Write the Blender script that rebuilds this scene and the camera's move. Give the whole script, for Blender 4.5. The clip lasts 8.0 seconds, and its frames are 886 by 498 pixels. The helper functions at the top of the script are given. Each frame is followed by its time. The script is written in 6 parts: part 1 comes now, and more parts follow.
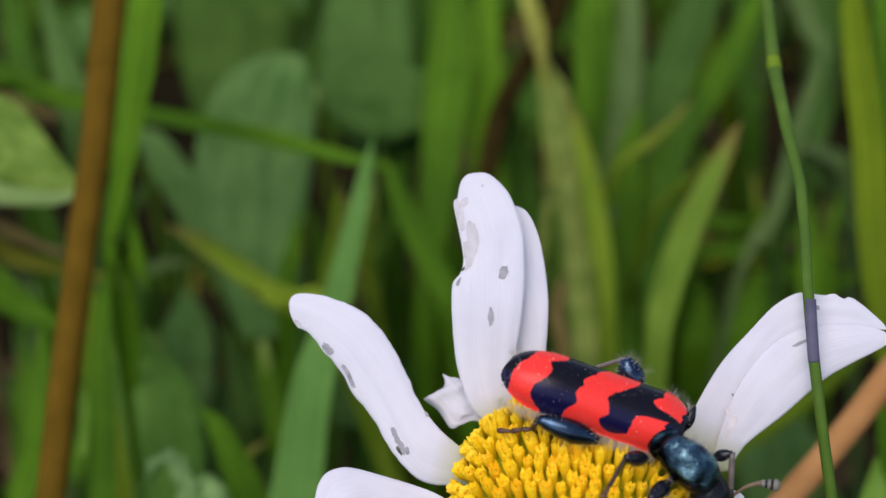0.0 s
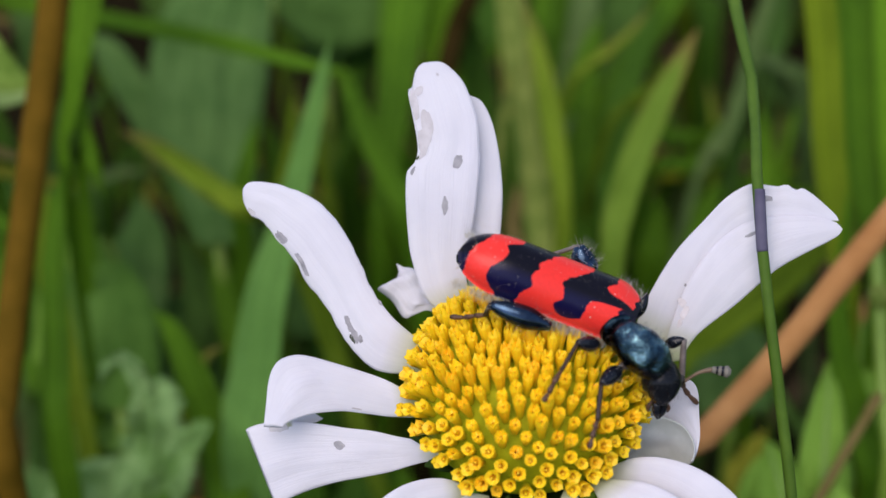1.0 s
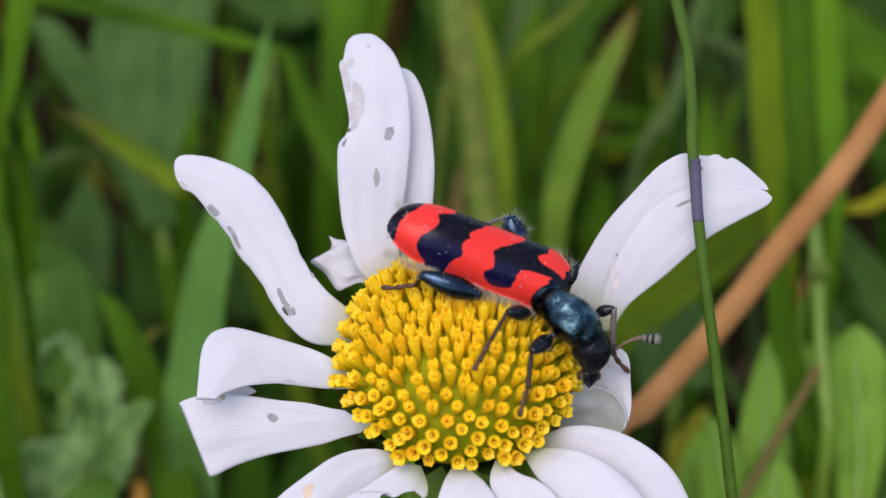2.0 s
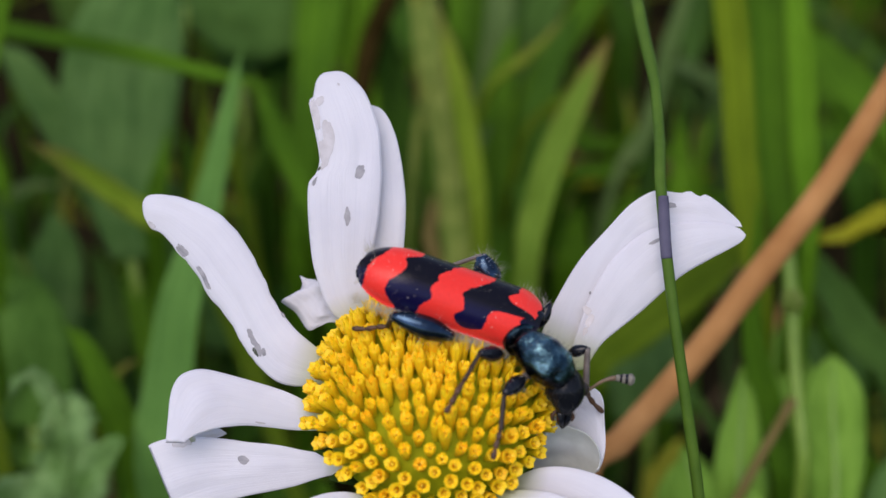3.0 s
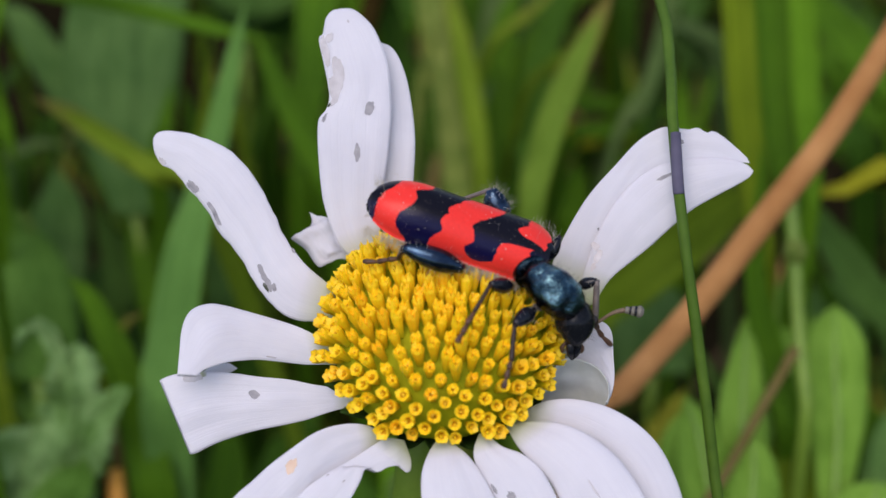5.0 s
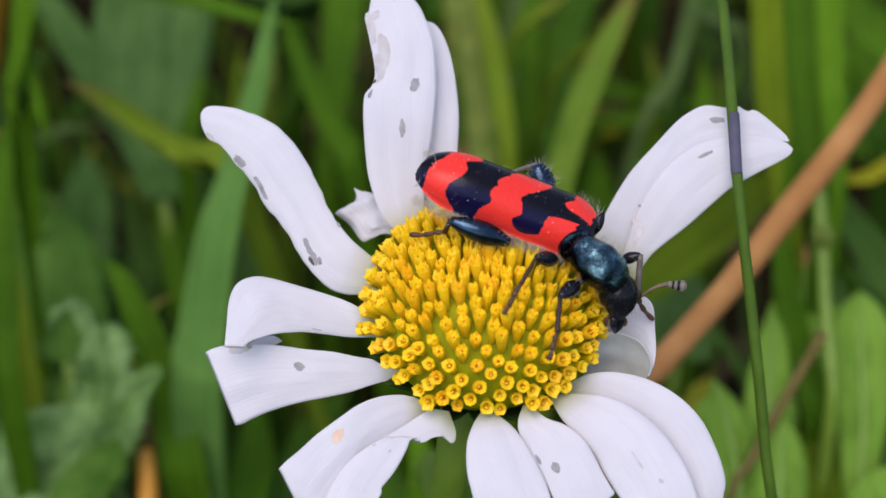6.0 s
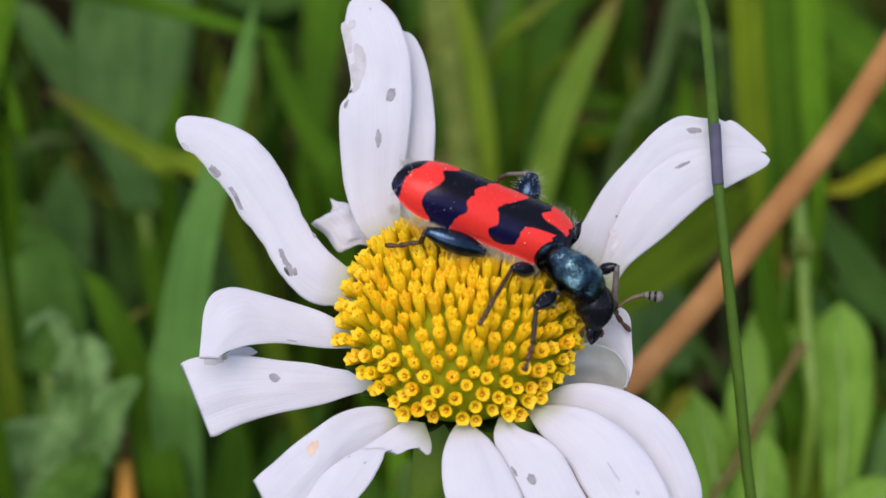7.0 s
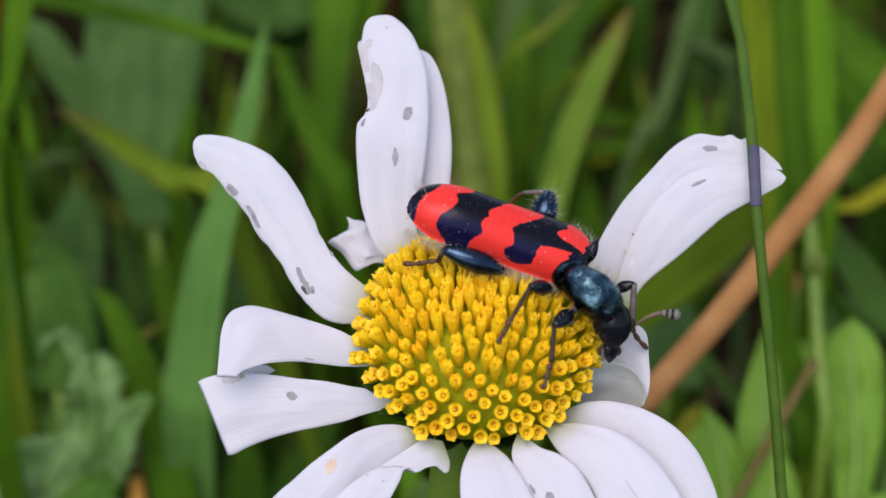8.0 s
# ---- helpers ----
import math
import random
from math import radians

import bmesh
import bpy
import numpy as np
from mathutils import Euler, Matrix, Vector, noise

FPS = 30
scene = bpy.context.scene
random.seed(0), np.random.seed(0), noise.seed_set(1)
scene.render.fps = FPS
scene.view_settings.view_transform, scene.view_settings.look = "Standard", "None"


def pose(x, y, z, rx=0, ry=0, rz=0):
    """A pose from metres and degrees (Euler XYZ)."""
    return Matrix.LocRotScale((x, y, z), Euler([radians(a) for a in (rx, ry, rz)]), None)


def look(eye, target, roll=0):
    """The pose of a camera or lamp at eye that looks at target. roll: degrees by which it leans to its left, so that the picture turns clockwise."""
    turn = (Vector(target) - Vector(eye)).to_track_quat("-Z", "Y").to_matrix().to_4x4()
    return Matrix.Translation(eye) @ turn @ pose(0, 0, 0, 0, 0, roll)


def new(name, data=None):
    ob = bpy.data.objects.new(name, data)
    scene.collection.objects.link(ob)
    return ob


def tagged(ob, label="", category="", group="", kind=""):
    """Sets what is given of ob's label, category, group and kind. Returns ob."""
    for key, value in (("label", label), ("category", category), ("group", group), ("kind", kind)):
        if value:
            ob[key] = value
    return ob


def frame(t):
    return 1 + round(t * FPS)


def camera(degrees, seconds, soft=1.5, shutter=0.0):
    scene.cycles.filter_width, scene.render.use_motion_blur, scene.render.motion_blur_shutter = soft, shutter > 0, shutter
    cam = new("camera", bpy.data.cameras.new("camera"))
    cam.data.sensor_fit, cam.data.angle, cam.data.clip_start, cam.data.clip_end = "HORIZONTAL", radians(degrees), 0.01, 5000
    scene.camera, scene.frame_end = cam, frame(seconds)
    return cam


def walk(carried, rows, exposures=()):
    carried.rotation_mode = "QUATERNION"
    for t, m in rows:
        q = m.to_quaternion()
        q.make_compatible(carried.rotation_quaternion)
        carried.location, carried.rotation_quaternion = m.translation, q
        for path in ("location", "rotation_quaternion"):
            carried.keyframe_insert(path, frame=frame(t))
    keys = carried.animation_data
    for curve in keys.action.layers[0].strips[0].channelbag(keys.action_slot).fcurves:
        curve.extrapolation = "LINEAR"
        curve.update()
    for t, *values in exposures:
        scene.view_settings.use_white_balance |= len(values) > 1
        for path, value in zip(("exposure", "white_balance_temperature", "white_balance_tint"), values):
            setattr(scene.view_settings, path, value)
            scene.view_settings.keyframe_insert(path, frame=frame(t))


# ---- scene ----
MM = 0.001
cam = camera(28.0, 8.0, soft=1.5)
cam.data.dof.use_dof = True
cam.data.dof.focus_distance = 0.0985
cam.data.dof.aperture_fstop = 32.0
walk(cam, [
    (0, pose(0.00102, -0.07720, 0.15280, 56.937, 2.123, 3.145)),
    (0.5, pose(0.00059, -0.07781, 0.15223, 56.168, 1.618, 2.504)),
    (1, pose(0.00130, -0.07868, 0.15037, 54.944, 1.089, 2.249)),
    (1.5, pose(0.00242, -0.07974, 0.14868, 54.081, 1.001, 1.820)),
    (2, pose(0.00300, -0.07940, 0.14954, 54.629, 0.743, 0.993)),
    (2.2, pose(0.00270, -0.07919, 0.14965, 54.334, 0.733, 1.013)),
    (3.3, pose(0.00330, -0.07777, 0.15004, 55.388, 0.492, -0.022)),
    (3.5, pose(0.00280, -0.07825, 0.14989, 55.085, 0.765, 0.260)),
    (4, pose(0.00192, -0.07850, 0.14966, 54.872, 0.684, 0.380)),
    (4.5, pose(0.00230, -0.07892, 0.14941, 55.094, 0.443, -0.073)),
    (4.7, pose(0.00245, -0.07945, 0.14878, 54.819, 0.465, -0.129)),
    (5.8, pose(0.00009, -0.08165, 0.14729, 54.778, 0.178, 0.192)),
    (6, pose(-0.00034, -0.08205, 0.14739, 54.873, 0.102, 0.119)),
    (6.5, pose(-0.00000, -0.08192, 0.14736, 55.000, -0.000, 0.000)),
    (7, pose(0.00027, -0.08170, 0.14713, 55.224, -0.144, -0.223)),
    (7.5, pose(-0.00035, -0.08151, 0.14738, 55.555, -0.000, -0.080)),
    (8, pose(-0.00069, -0.08177, 0.14739, 55.712, -0.081, -0.263)),
], exposures=[(0.0, 0.45, 6850, 19), (2.2, 0.45, 6850, 19), (3.3, 0.31, 6850, 19), (4.7, 0.31, 6850, 19), (5.8, 0.43, 6850, 19), (8.0, 0.43, 6850, 19)])

# ---- light: a bright, thinly clouded sky ----
world = bpy.data.worlds.new("world")
scene.world = world
world.use_nodes = True
sky = world.node_tree.nodes.new("ShaderNodeTexSky")
sky.sky_type, sky.sun_disc = "NISHITA", False
sky.sun_elevation, sky.sun_rotation = radians(58), radians(200)
world.node_tree.links.new(sky.outputs[0], world.node_tree.nodes["Background"].inputs[0])
world.node_tree.nodes["Background"].inputs[1].default_value = 0.13
sun = new("sun", bpy.data.lights.new("sun", "SUN"))
sun.data.energy, sun.data.angle, sun.data.color = 1.5, radians(50), (1.0, 0.96, 0.9)
sun.matrix_basis = look((-0.18, -0.5, 0.85), (0, 0, 0))


# ---- materials ----
def nodes_of(name):
    m = bpy.data.materials.new(name)
    m.use_nodes = True
    t = m.node_tree
    b = t.nodes["Principled BSDF"]
    return m, t, b


def link(t, a, b):
    t.links.new(a, b)


def coords(t, space="Object", scale=(1, 1, 1)):
    c = t.nodes.new("ShaderNodeTexCoord")
    k = t.nodes.new("ShaderNodeMapping")
    k.inputs["Scale"].default_value = scale
    link(t, c.outputs[space], k.inputs["Vector"])
    return k.outputs["Vector"]


def noise_node(t, vec, scale, detail=4.0, rough=0.6):
    n = t.nodes.new("ShaderNodeTexNoise")
    n.inputs["Scale"].default_value, n.inputs["Detail"].default_value = scale, detail
    n.inputs["Roughness"].default_value = rough
    link(t, vec, n.inputs["Vector"])
    return n.outputs["Fac"]


def ramp(t, fac, stops, mode="LINEAR"):
    r = t.nodes.new("ShaderNodeValToRGB")
    r.color_ramp.interpolation = mode
    e = r.color_ramp.elements
    while len(e) < len(stops):
        e.new(0.5)
    for k, (p, c) in zip(e, stops):
        k.position, k.color = p, (*c, 1)
    link(t, fac, r.inputs["Fac"])
    return r.outputs["Color"]


def mixed(t, fac, a, b, blend="MIX"):
    m = t.nodes.new("ShaderNodeMix")
    m.data_type, m.blend_type = "RGBA", blend
    for value, socket in ((fac, m.inputs[0]), (a, m.inputs[6]), (b, m.inputs[7])):
        if isinstance(value, (int, float)):
            socket.default_value = value
        elif isinstance(value, tuple):
            socket.default_value = (*value, 1)
        else:
            link(t, value, socket)
    return m.outputs[2]


def bump(t, b, height, strength, distance):
    n = t.nodes.new("ShaderNodeBump")
    n.inputs["Strength"].default_value, n.inputs["Distance"].default_value = strength, distance
    link(t, height, n.inputs["Height"])
    link(t, n.outputs["Normal"], b.inputs["Normal"])
    return n.outputs["Normal"]


def thin(t, b, colour, share):
    """Lets part of the light through a thin leaf."""
    tr = t.nodes.new("ShaderNodeBsdfTranslucent")
    mx = t.nodes.new("ShaderNodeMixShader")
    mx.inputs[0].default_value = share
    if isinstance(colour, tuple):
        tr.inputs[0].default_value = (*colour, 1)
    else:
        link(t, colour, tr.inputs[0])
    link(t, b.outputs[0], mx.inputs[1])
    link(t, tr.outputs[0], mx.inputs[2])
    link(t, mx.outputs[0], t.nodes["Material Output"].inputs["Surface"])


def rand(t):
    return t.nodes.new("ShaderNodeObjectInfo").outputs["Random"]


def scaled(c, k):
    return tuple(min(1.0, x * k) for x in c)


def leaf_material(name, colour, second, rough=0.45, veins=14.0, share=0.3, blotch=120.0, along=1.2, streak=0.75, tip=None):
    m, t, b = nodes_of(name)
    uv = coords(t, "UV", (veins, along, 1))
    big = noise_node(t, coords(t), blotch, 3.0)
    fine = noise_node(t, uv, 3.0, 4.0)
    c = ramp(t, big, [(0.37, scaled(colour, 0.9)), (0.64, scaled(second, 1.08))])
    c = mixed(t, 0.45, c, ramp(t, fine, [(0.3, scaled(colour, 0.6)), (0.75, scaled(second, 1.25))]))
    broad = noise_node(t, coords(t, "UV", (5.0, 0.5, 1)), 1.4, 2.0)
    c = mixed(t, streak, c, ramp(t, broad, [(0.33, (0.55, 0.58, 0.5)), (0.5, (0.95, 0.95, 0.95)), (0.68, (1.3, 1.22, 1.25))]), "MULTIPLY")
    if tip:
        sep = t.nodes.new("ShaderNodeSeparateXYZ")
        link(t, coords(t, "UV"), sep.inputs[0])
        c = mixed(t, ramp(t, sep.outputs["Y"], [(0.955, (0, 0, 0)), (0.995, (1, 1, 1))]), c, tip)
    link(t, c, b.inputs["Base Color"])
    b.inputs["Roughness"].default_value = rough + 0.12
    b.inputs["Specular IOR Level"].default_value = 0.1
    bump(t, b, fine, 0.5, 0.0003)
    thin(t, b, c, share)
    return m


def petal_material():
    m, t, b = nodes_of("petal_white")
    stripes = noise_node(t, coords(t, "UV", (26, 1.3, 1)), 1.6, 3.0)
    big = noise_node(t, coords(t), 350.0, 3.0)
    c = ramp(t, big, [(0.25, (0.79, 0.79, 0.86)), (0.7, (0.87, 0.87, 0.93))])
    c = mixed(t, 0.22, c, ramp(t, stripes, [(0.3, (0.70, 0.69, 0.77)), (0.6, (0.91, 0.90, 0.94))]))
    sep = t.nodes.new("ShaderNodeSeparateXYZ")
    link(t, coords(t, "UV"), sep.inputs[0])
    foot = ramp(t, sep.outputs["Y"], [(0.04, (0.62, 0.66, 0.36)), (0.17, (1, 1, 1))])
    c = mixed(t, 1.0, c, foot, "MULTIPLY")
    link(t, c, b.inputs["Base Color"])
    b.inputs["Roughness"].default_value = 0.6
    b.inputs["Specular IOR Level"].default_value = 0.25
    bump(t, b, stripes, 0.3, 0.0002)
    thin(t, b, (0.86, 0.86, 0.88), 0.3)
    return m


def plain_material(name, colour, second, rough=0.6, scale=400.0, depth=0.0002, strength=0.4, spec=0.5, metal=0.0, coat=0.0):
    m, t, b = nodes_of(name)
    n = noise_node(t, coords(t), scale, 5.0)
    link(t, ramp(t, n, [(0.3, colour), (0.7, second)]), b.inputs["Base Color"])
    b.inputs["Roughness"].default_value, b.inputs["Metallic"].default_value = rough, metal
    b.inputs["Specular IOR Level"].default_value, b.inputs["Coat Weight"].default_value = spec, coat
    bump(t, b, n, strength, depth)
    return m


def floret_material(name, low, high, ripe):
    """Greenish at the foot of the tube, yellow towards its mouth."""
    m, t, b = nodes_of(name)
    sep = t.nodes.new("ShaderNodeSeparateXYZ")
    link(t, coords(t, "Object", (1000, 1000, 1000)), sep.inputs[0])
    c = ramp(t, sep.outputs["Z"], [(0.12, low), (0.85, high)])
    tint = ramp(t, rand(t), [(0.0, (1, 1, 1)), (0.78, (1, 0.93, 0.9)), (0.92, ripe)])
    c = mixed(t, 1.0, c, tint, "MULTIPLY")
    n = noise_node(t, coords(t), 2500.0, 3.0)
    c = mixed(t, 0.3, c, ramp(t, n, [(0.3, scaled(high, 0.85)), (0.7, scaled(high, 1.1))]))
    link(t, c, b.inputs["Base Color"])
    b.inputs["Roughness"].default_value = 0.55
    b.inputs["Subsurface Weight"].default_value = 0.25
    b.inputs["Subsurface Radius"].default_value = (0.6, 0.35, 0.05)
    b.inputs["Subsurface Scale"].default_value = 0.0004
    return m


def hammered_material(name, level):
    """Blue-green metal on black in shallow facets and pits, with sheen, dark flanks and pits painted into the colour.
    """
    m, t, b = nodes_of(name)
    facet, pit = noise_node(t, coords(t), 620.0, 1.0), noise_node(t, coords(t), 5200.0, 2.0)
    c = ramp(t, facet, [(0.38, (0.004, 0.008, 0.014)), (0.52, (0.050, 0.110, 0.140)), (0.64, (0.170, 0.310, 0.340))])
    sep = t.nodes.new("ShaderNodeSeparateXYZ")
    link(t, coords(t, "Object", (400, 400, 400)), sep.inputs[0])
    wob = t.nodes.new("ShaderNodeMath")
    wob.operation = "MULTIPLY_ADD"
    link(t, noise_node(t, coords(t), 900.0, 2.0), wob.inputs[0])
    link(t, sep.outputs["Z"], wob.inputs[2])
    wob.inputs[1].default_value = 0.2
    # blackens the lower flanks in the colour, as though they mirrored dark ground
    c = mixed(t, ramp(t, wob.outputs[0], [(level - 0.06, (1, 1, 1)), (level + 0.06, (0, 0, 0))]), c, (0.006, 0.009, 0.016))
    link(t, mixed(t, 0.6, c, ramp(t, pit, [(0.35, (0.25, 0.25, 0.3)), (0.55, (1, 1, 1))]), "MULTIPLY"), b.inputs["Base Color"])
    b.inputs["Metallic"].default_value, b.inputs["Roughness"].default_value = 0.95, 0.24
    bump(t, b, mixed(t, 0.25, facet, pit), 0.7, 0.00035)
    return m


def elytra_material():
    """Red wing case with blue-black wavy bands across and a dark tip."""
    m, t, b = nodes_of("banded_wing_case")
    vec = coords(t, "Object", (1000, 1000, 1000))
    sep = t.nodes.new("ShaderNodeSeparateXYZ")
    link(t, vec, sep.inputs[0])
    wob = noise_node(t, vec, 3.0, 3.0, 0.6)

    def calc(op, a, b2, c=None):
        k = t.nodes.new("ShaderNodeMath")
        k.operation = op
        for s, v in zip(k.inputs, (a, b2, c)):
            if v is None:
                continue
            if isinstance(v, (int, float)):
                s.default_value = v
            else:
                link(t, v, s)
        return k.outputs[0]

    # the angle round the back, from the seam: -1 at the near flank, 1 at the far one
    turn = calc("ARCTAN2", calc("DIVIDE", calc("SUBTRACT", sep.outputs["Y"], 0.0), 1.7), calc("DIVIDE", calc("ADD", sep.outputs["Z"], 0.35), 1.8))
    across = calc("MULTIPLY_ADD", turn, 0.275, 0.5)
    x = calc("MULTIPLY", sep.outputs["X"], -1.0)
    x = calc("ADD", x, calc("MULTIPLY", calc("SUBTRACT", wob, 0.5), 0.32))

    def edge(*places):
        """1 behind a band's edge; places: the angle from the seam in degrees and how far back the edge lies there."""
        stops = [(radians(a) * 0.275 + 0.5, ((q + 1) / 10,) * 3) for a, q in places]
        line = calc("SUBTRACT", calc("MULTIPLY", ramp(t, across, stops, "CARDINAL"), 10.0), 1.0)
        return calc("GREATER_THAN", x, line)

    first = edge((-87, 0.2), (-69, 0.4), (-55, 0.55), (-40, 0.4), (-27, 0.4), (-17, -0.3), (11, -0.6), (30, -0.6), (60, -0.4))
    last = edge((-80, 8.85), (-44, 8.98), (-13, 8.88), (11, 8.6), (29, 8.2), (60, 7.9))
    front = calc("SUBTRACT", edge((-86, 2.45), (-72, 2.25), (-58, 2.2), (-47, 2.22), (-38, 2.15), (-31, 2.0), (-27, 1.3), (-24, 0.0), (-13, -0.1), (-7, 0.9), (6, 1.35), (17, 0.95), (32, 0.8), (60, 0.6)),
                 edge((-88, 2.6), (-76, 3.4), (-63, 3.82), (-53, 3.78), (-43, 3.5), (-30, 3.72), (-18, 3.76), (-2, 3.35), (17, 2.64), (32, 2.25), (60, 2.1)))
    rear = calc("SUBTRACT", edge((-76, 5.75), (-61, 5.7), (-49, 5.42), (-41, 5.38), (-28, 5.58), (-14, 5.3), (0, 5.28), (14, 4.87), (29, 4.5), (42, 4.05), (70, 3.9)),
                edge((-90, 6.9), (-73, 7.5), (-58, 7.76), (-37, 7.7), (-21, 7.3), (-1, 7.1), (14, 7.2), (21, 6.8), (28, 6.4), (60, 6.1)))
    # the front band ends in a blunt lobe above the rim
    low = calc("MULTIPLY", calc("SUBTRACT", x, 3.05), 1 / 0.9)
    front = calc("MULTIPLY", calc("MAXIMUM", front, 0.0), calc("GREATER_THAN", turn, calc("MINIMUM", calc("MULTIPLY_ADD", calc("MULTIPLY", low, low), radians(12), radians(-78)), radians(-48))))
    black = calc("ADD", calc("ADD", calc("SUBTRACT", 1.0, first), last), calc("ADD", front, calc("MAXIMUM", rear, 0.0)))
    black = calc("MINIMUM", black, 1.0)
    # sky sheen put into the band colour: near flank blue, the rest black
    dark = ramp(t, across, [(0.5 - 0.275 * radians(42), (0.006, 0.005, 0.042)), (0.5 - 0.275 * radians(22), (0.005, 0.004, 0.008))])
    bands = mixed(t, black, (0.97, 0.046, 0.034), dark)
    speck = noise_node(t, vec, 9.0, 2.0)
    c = mixed(t, 0.13, bands, ramp(t, speck, [(0.35, (0.35, 0.35, 0.4)), (0.6, (1, 1, 1))]), "MULTIPLY")
    link(t, c, b.inputs["Base Color"])
    b.inputs["Roughness"].default_value = 0.28
    b.inputs["Specular IOR Level"].default_value = 0.26
    bump(t, b, speck, 0.3, 0.00006)
    return m


PETAL = petal_material()
# greyer copy of the petal colour, the fold's shade put in
UNDERSIDE_SHADED = plain_material("petal_underside", (0.50, 0.53, 0.50), (0.60, 0.62, 0.60), 0.7, 600.0, spec=0.2)
BITE = plain_material("eaten_patch", (0.22, 0.22, 0.24), (0.40, 0.39, 0.41), 0.7, 1500.0)
BITE_OR_SHADE = plain_material("grazed_patch", (0.46, 0.44, 0.45), (0.60, 0.58, 0.60), 0.7, 1500.0)
BITE_DARK = plain_material("eaten_hole", (0.04, 0.05, 0.03), (0.08, 0.09, 0.06), 0.8, 1500.0)
STAIN = plain_material("grey_brown_smear", (0.56, 0.52, 0.52), (0.76, 0.73, 0.76), 0.7, 1500.0)
BROWN_SPOT = plain_material("brown_stain", (0.72, 0.50, 0.36), (0.80, 0.62, 0.48), 0.7, 1500.0)
HEART = plain_material("flower_heart", (0.22, 0.27, 0.005), (0.38, 0.38, 0.008), 0.7, 900.0, spec=0.1)
FLORET = floret_material("floret_yellow", (0.36, 0.42, 0.006), (1.0, 0.66, 0.008), (1.0, 0.80, 0.9))
MOUTH = plain_material("floret_mouth", (0.56, 0.32, 0.004), (0.84, 0.50, 0.007), 0.7, 3000.0)
BRACT = leaf_material("bract_green", (0.045, 0.10, 0.02), (0.07, 0.15, 0.03))
STALK = plain_material("stalk_green", (0.13, 0.24, 0.02), (0.19, 0.31, 0.035), 0.5, 500.0)
# shade colour for the strip where the front stem crosses a petal
SHADE_STRIP = plain_material("grey_violet_sheath", (0.085, 0.080, 0.125), (0.125, 0.120, 0.175), 0.75, 500.0, spec=0.1)
STEM = plain_material("dark_stem_green", (0.050, 0.112, 0.011), (0.080, 0.158, 0.016), 0.6, 500.0, spec=0.2)
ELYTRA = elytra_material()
TEAL = hammered_material("metallic_teal_shell", 0.56)
TEAL_RIM = hammered_material("teal_rim_shell", 0.30)
BLACK = plain_material("black_shell", (0.005, 0.006, 0.010), (0.013, 0.015, 0.021), 0.2, 4000.0, 0.00004, 0.4, 0.35)
BLUE = plain_material("blue_black_shell", (0.006, 0.010, 0.020), (0.060, 0.115, 0.190), 0.2, 900.0, 0.00005, 0.4, 0.6, 0.85)
SHIN = plain_material("dark_brown_shell", (0.014, 0.008, 0.005), (0.050, 0.028, 0.016), 0.5, 1500.0, 0.00005, 0.4, 0.4)
SHANK = plain_material("grey_brown_shell", (0.10, 0.085, 0.08), (0.24, 0.20, 0.18), 0.5, 1500.0, 0.00005)
BROWN = plain_material("brown_chitin", (0.045, 0.020, 0.010), (0.14, 0.065, 0.030), 0.5, 3000.0, 0.00004)
FEELER = plain_material("pale_brown_feeler", (0.13, 0.085, 0.05), (0.22, 0.15, 0.09), 0.5, 3000.0, 0.00003)
HEAD = plain_material("black_head_shell", (0.004, 0.005, 0.007), (0.012, 0.014, 0.018), 0.16, 900.0, 0.00012, 0.6, 0.16)
PALE_LIP = plain_material("yellowish_lip", (0.50, 0.36, 0.10), (0.62, 0.48, 0.18), 0.5, 3000.0, 0.00003)
EYE = plain_material("eye_brown", (0.02, 0.014, 0.012), (0.05, 0.035, 0.03), 0.2, 9000.0, 0.00003)
FUZZ = plain_material("pale_hair", (0.62, 0.58, 0.46), (0.78, 0.74, 0.62), 0.6, 2000.0)
BRISTLE = plain_material("dark_bristle", (0.03, 0.028, 0.025), (0.09, 0.08, 0.07), 0.5, 2000.0)
PALE = plain_material("pale_ring", (0.15, 0.14, 0.11), (0.24, 0.22, 0.18), 0.6, 3000.0)
GRASS = leaf_material("grass_green", (0.063, 0.175, 0.008), (0.104, 0.255, 0.012))
GRASS_DARK = leaf_material("grass_deep_green", (0.044, 0.129, 0.011), (0.073, 0.190, 0.016))
GRASS_BRIGHT = leaf_material("grass_bright_green", (0.116, 0.30, 0.01), (0.167, 0.37, 0.02))
GRASS_BLUE = leaf_material("grass_bluish_green", (0.085, 0.190, 0.040), (0.125, 0.250, 0.055))
GRASS_FRESH = leaf_material("grass_fresh_green", (0.116, 0.29, 0.055), (0.167, 0.37, 0.08), streak=0.35)
GRASS_OLIVE = leaf_material("grass_olive", (0.088, 0.168, 0.006), (0.128, 0.215, 0.01))
GRASS_PALE = leaf_material("grass_pale_yellow", (0.130, 0.230, 0.030), (0.300, 0.370, 0.085), blotch=420.0)
GRASS_TIP = leaf_material("grass_pale_green", (0.150, 0.285, 0.025), (0.215, 0.360, 0.045), streak=0.4, tip=(0.25, 0.18, 0.05))
GRASS_LIME = leaf_material("grass_yellow_green", (0.167, 0.30, 0.016), (0.251, 0.37, 0.03), tip=(0.233, 0.20, 0.05))
GRASS_LEMON = leaf_material("grass_bright_yellow", (0.372, 0.40, 0.015), (0.465, 0.46, 0.03), streak=0.3)
GRASS_YELLOW = leaf_material("grass_yellowing", (0.251, 0.29, 0.02), (0.353, 0.36, 0.04))
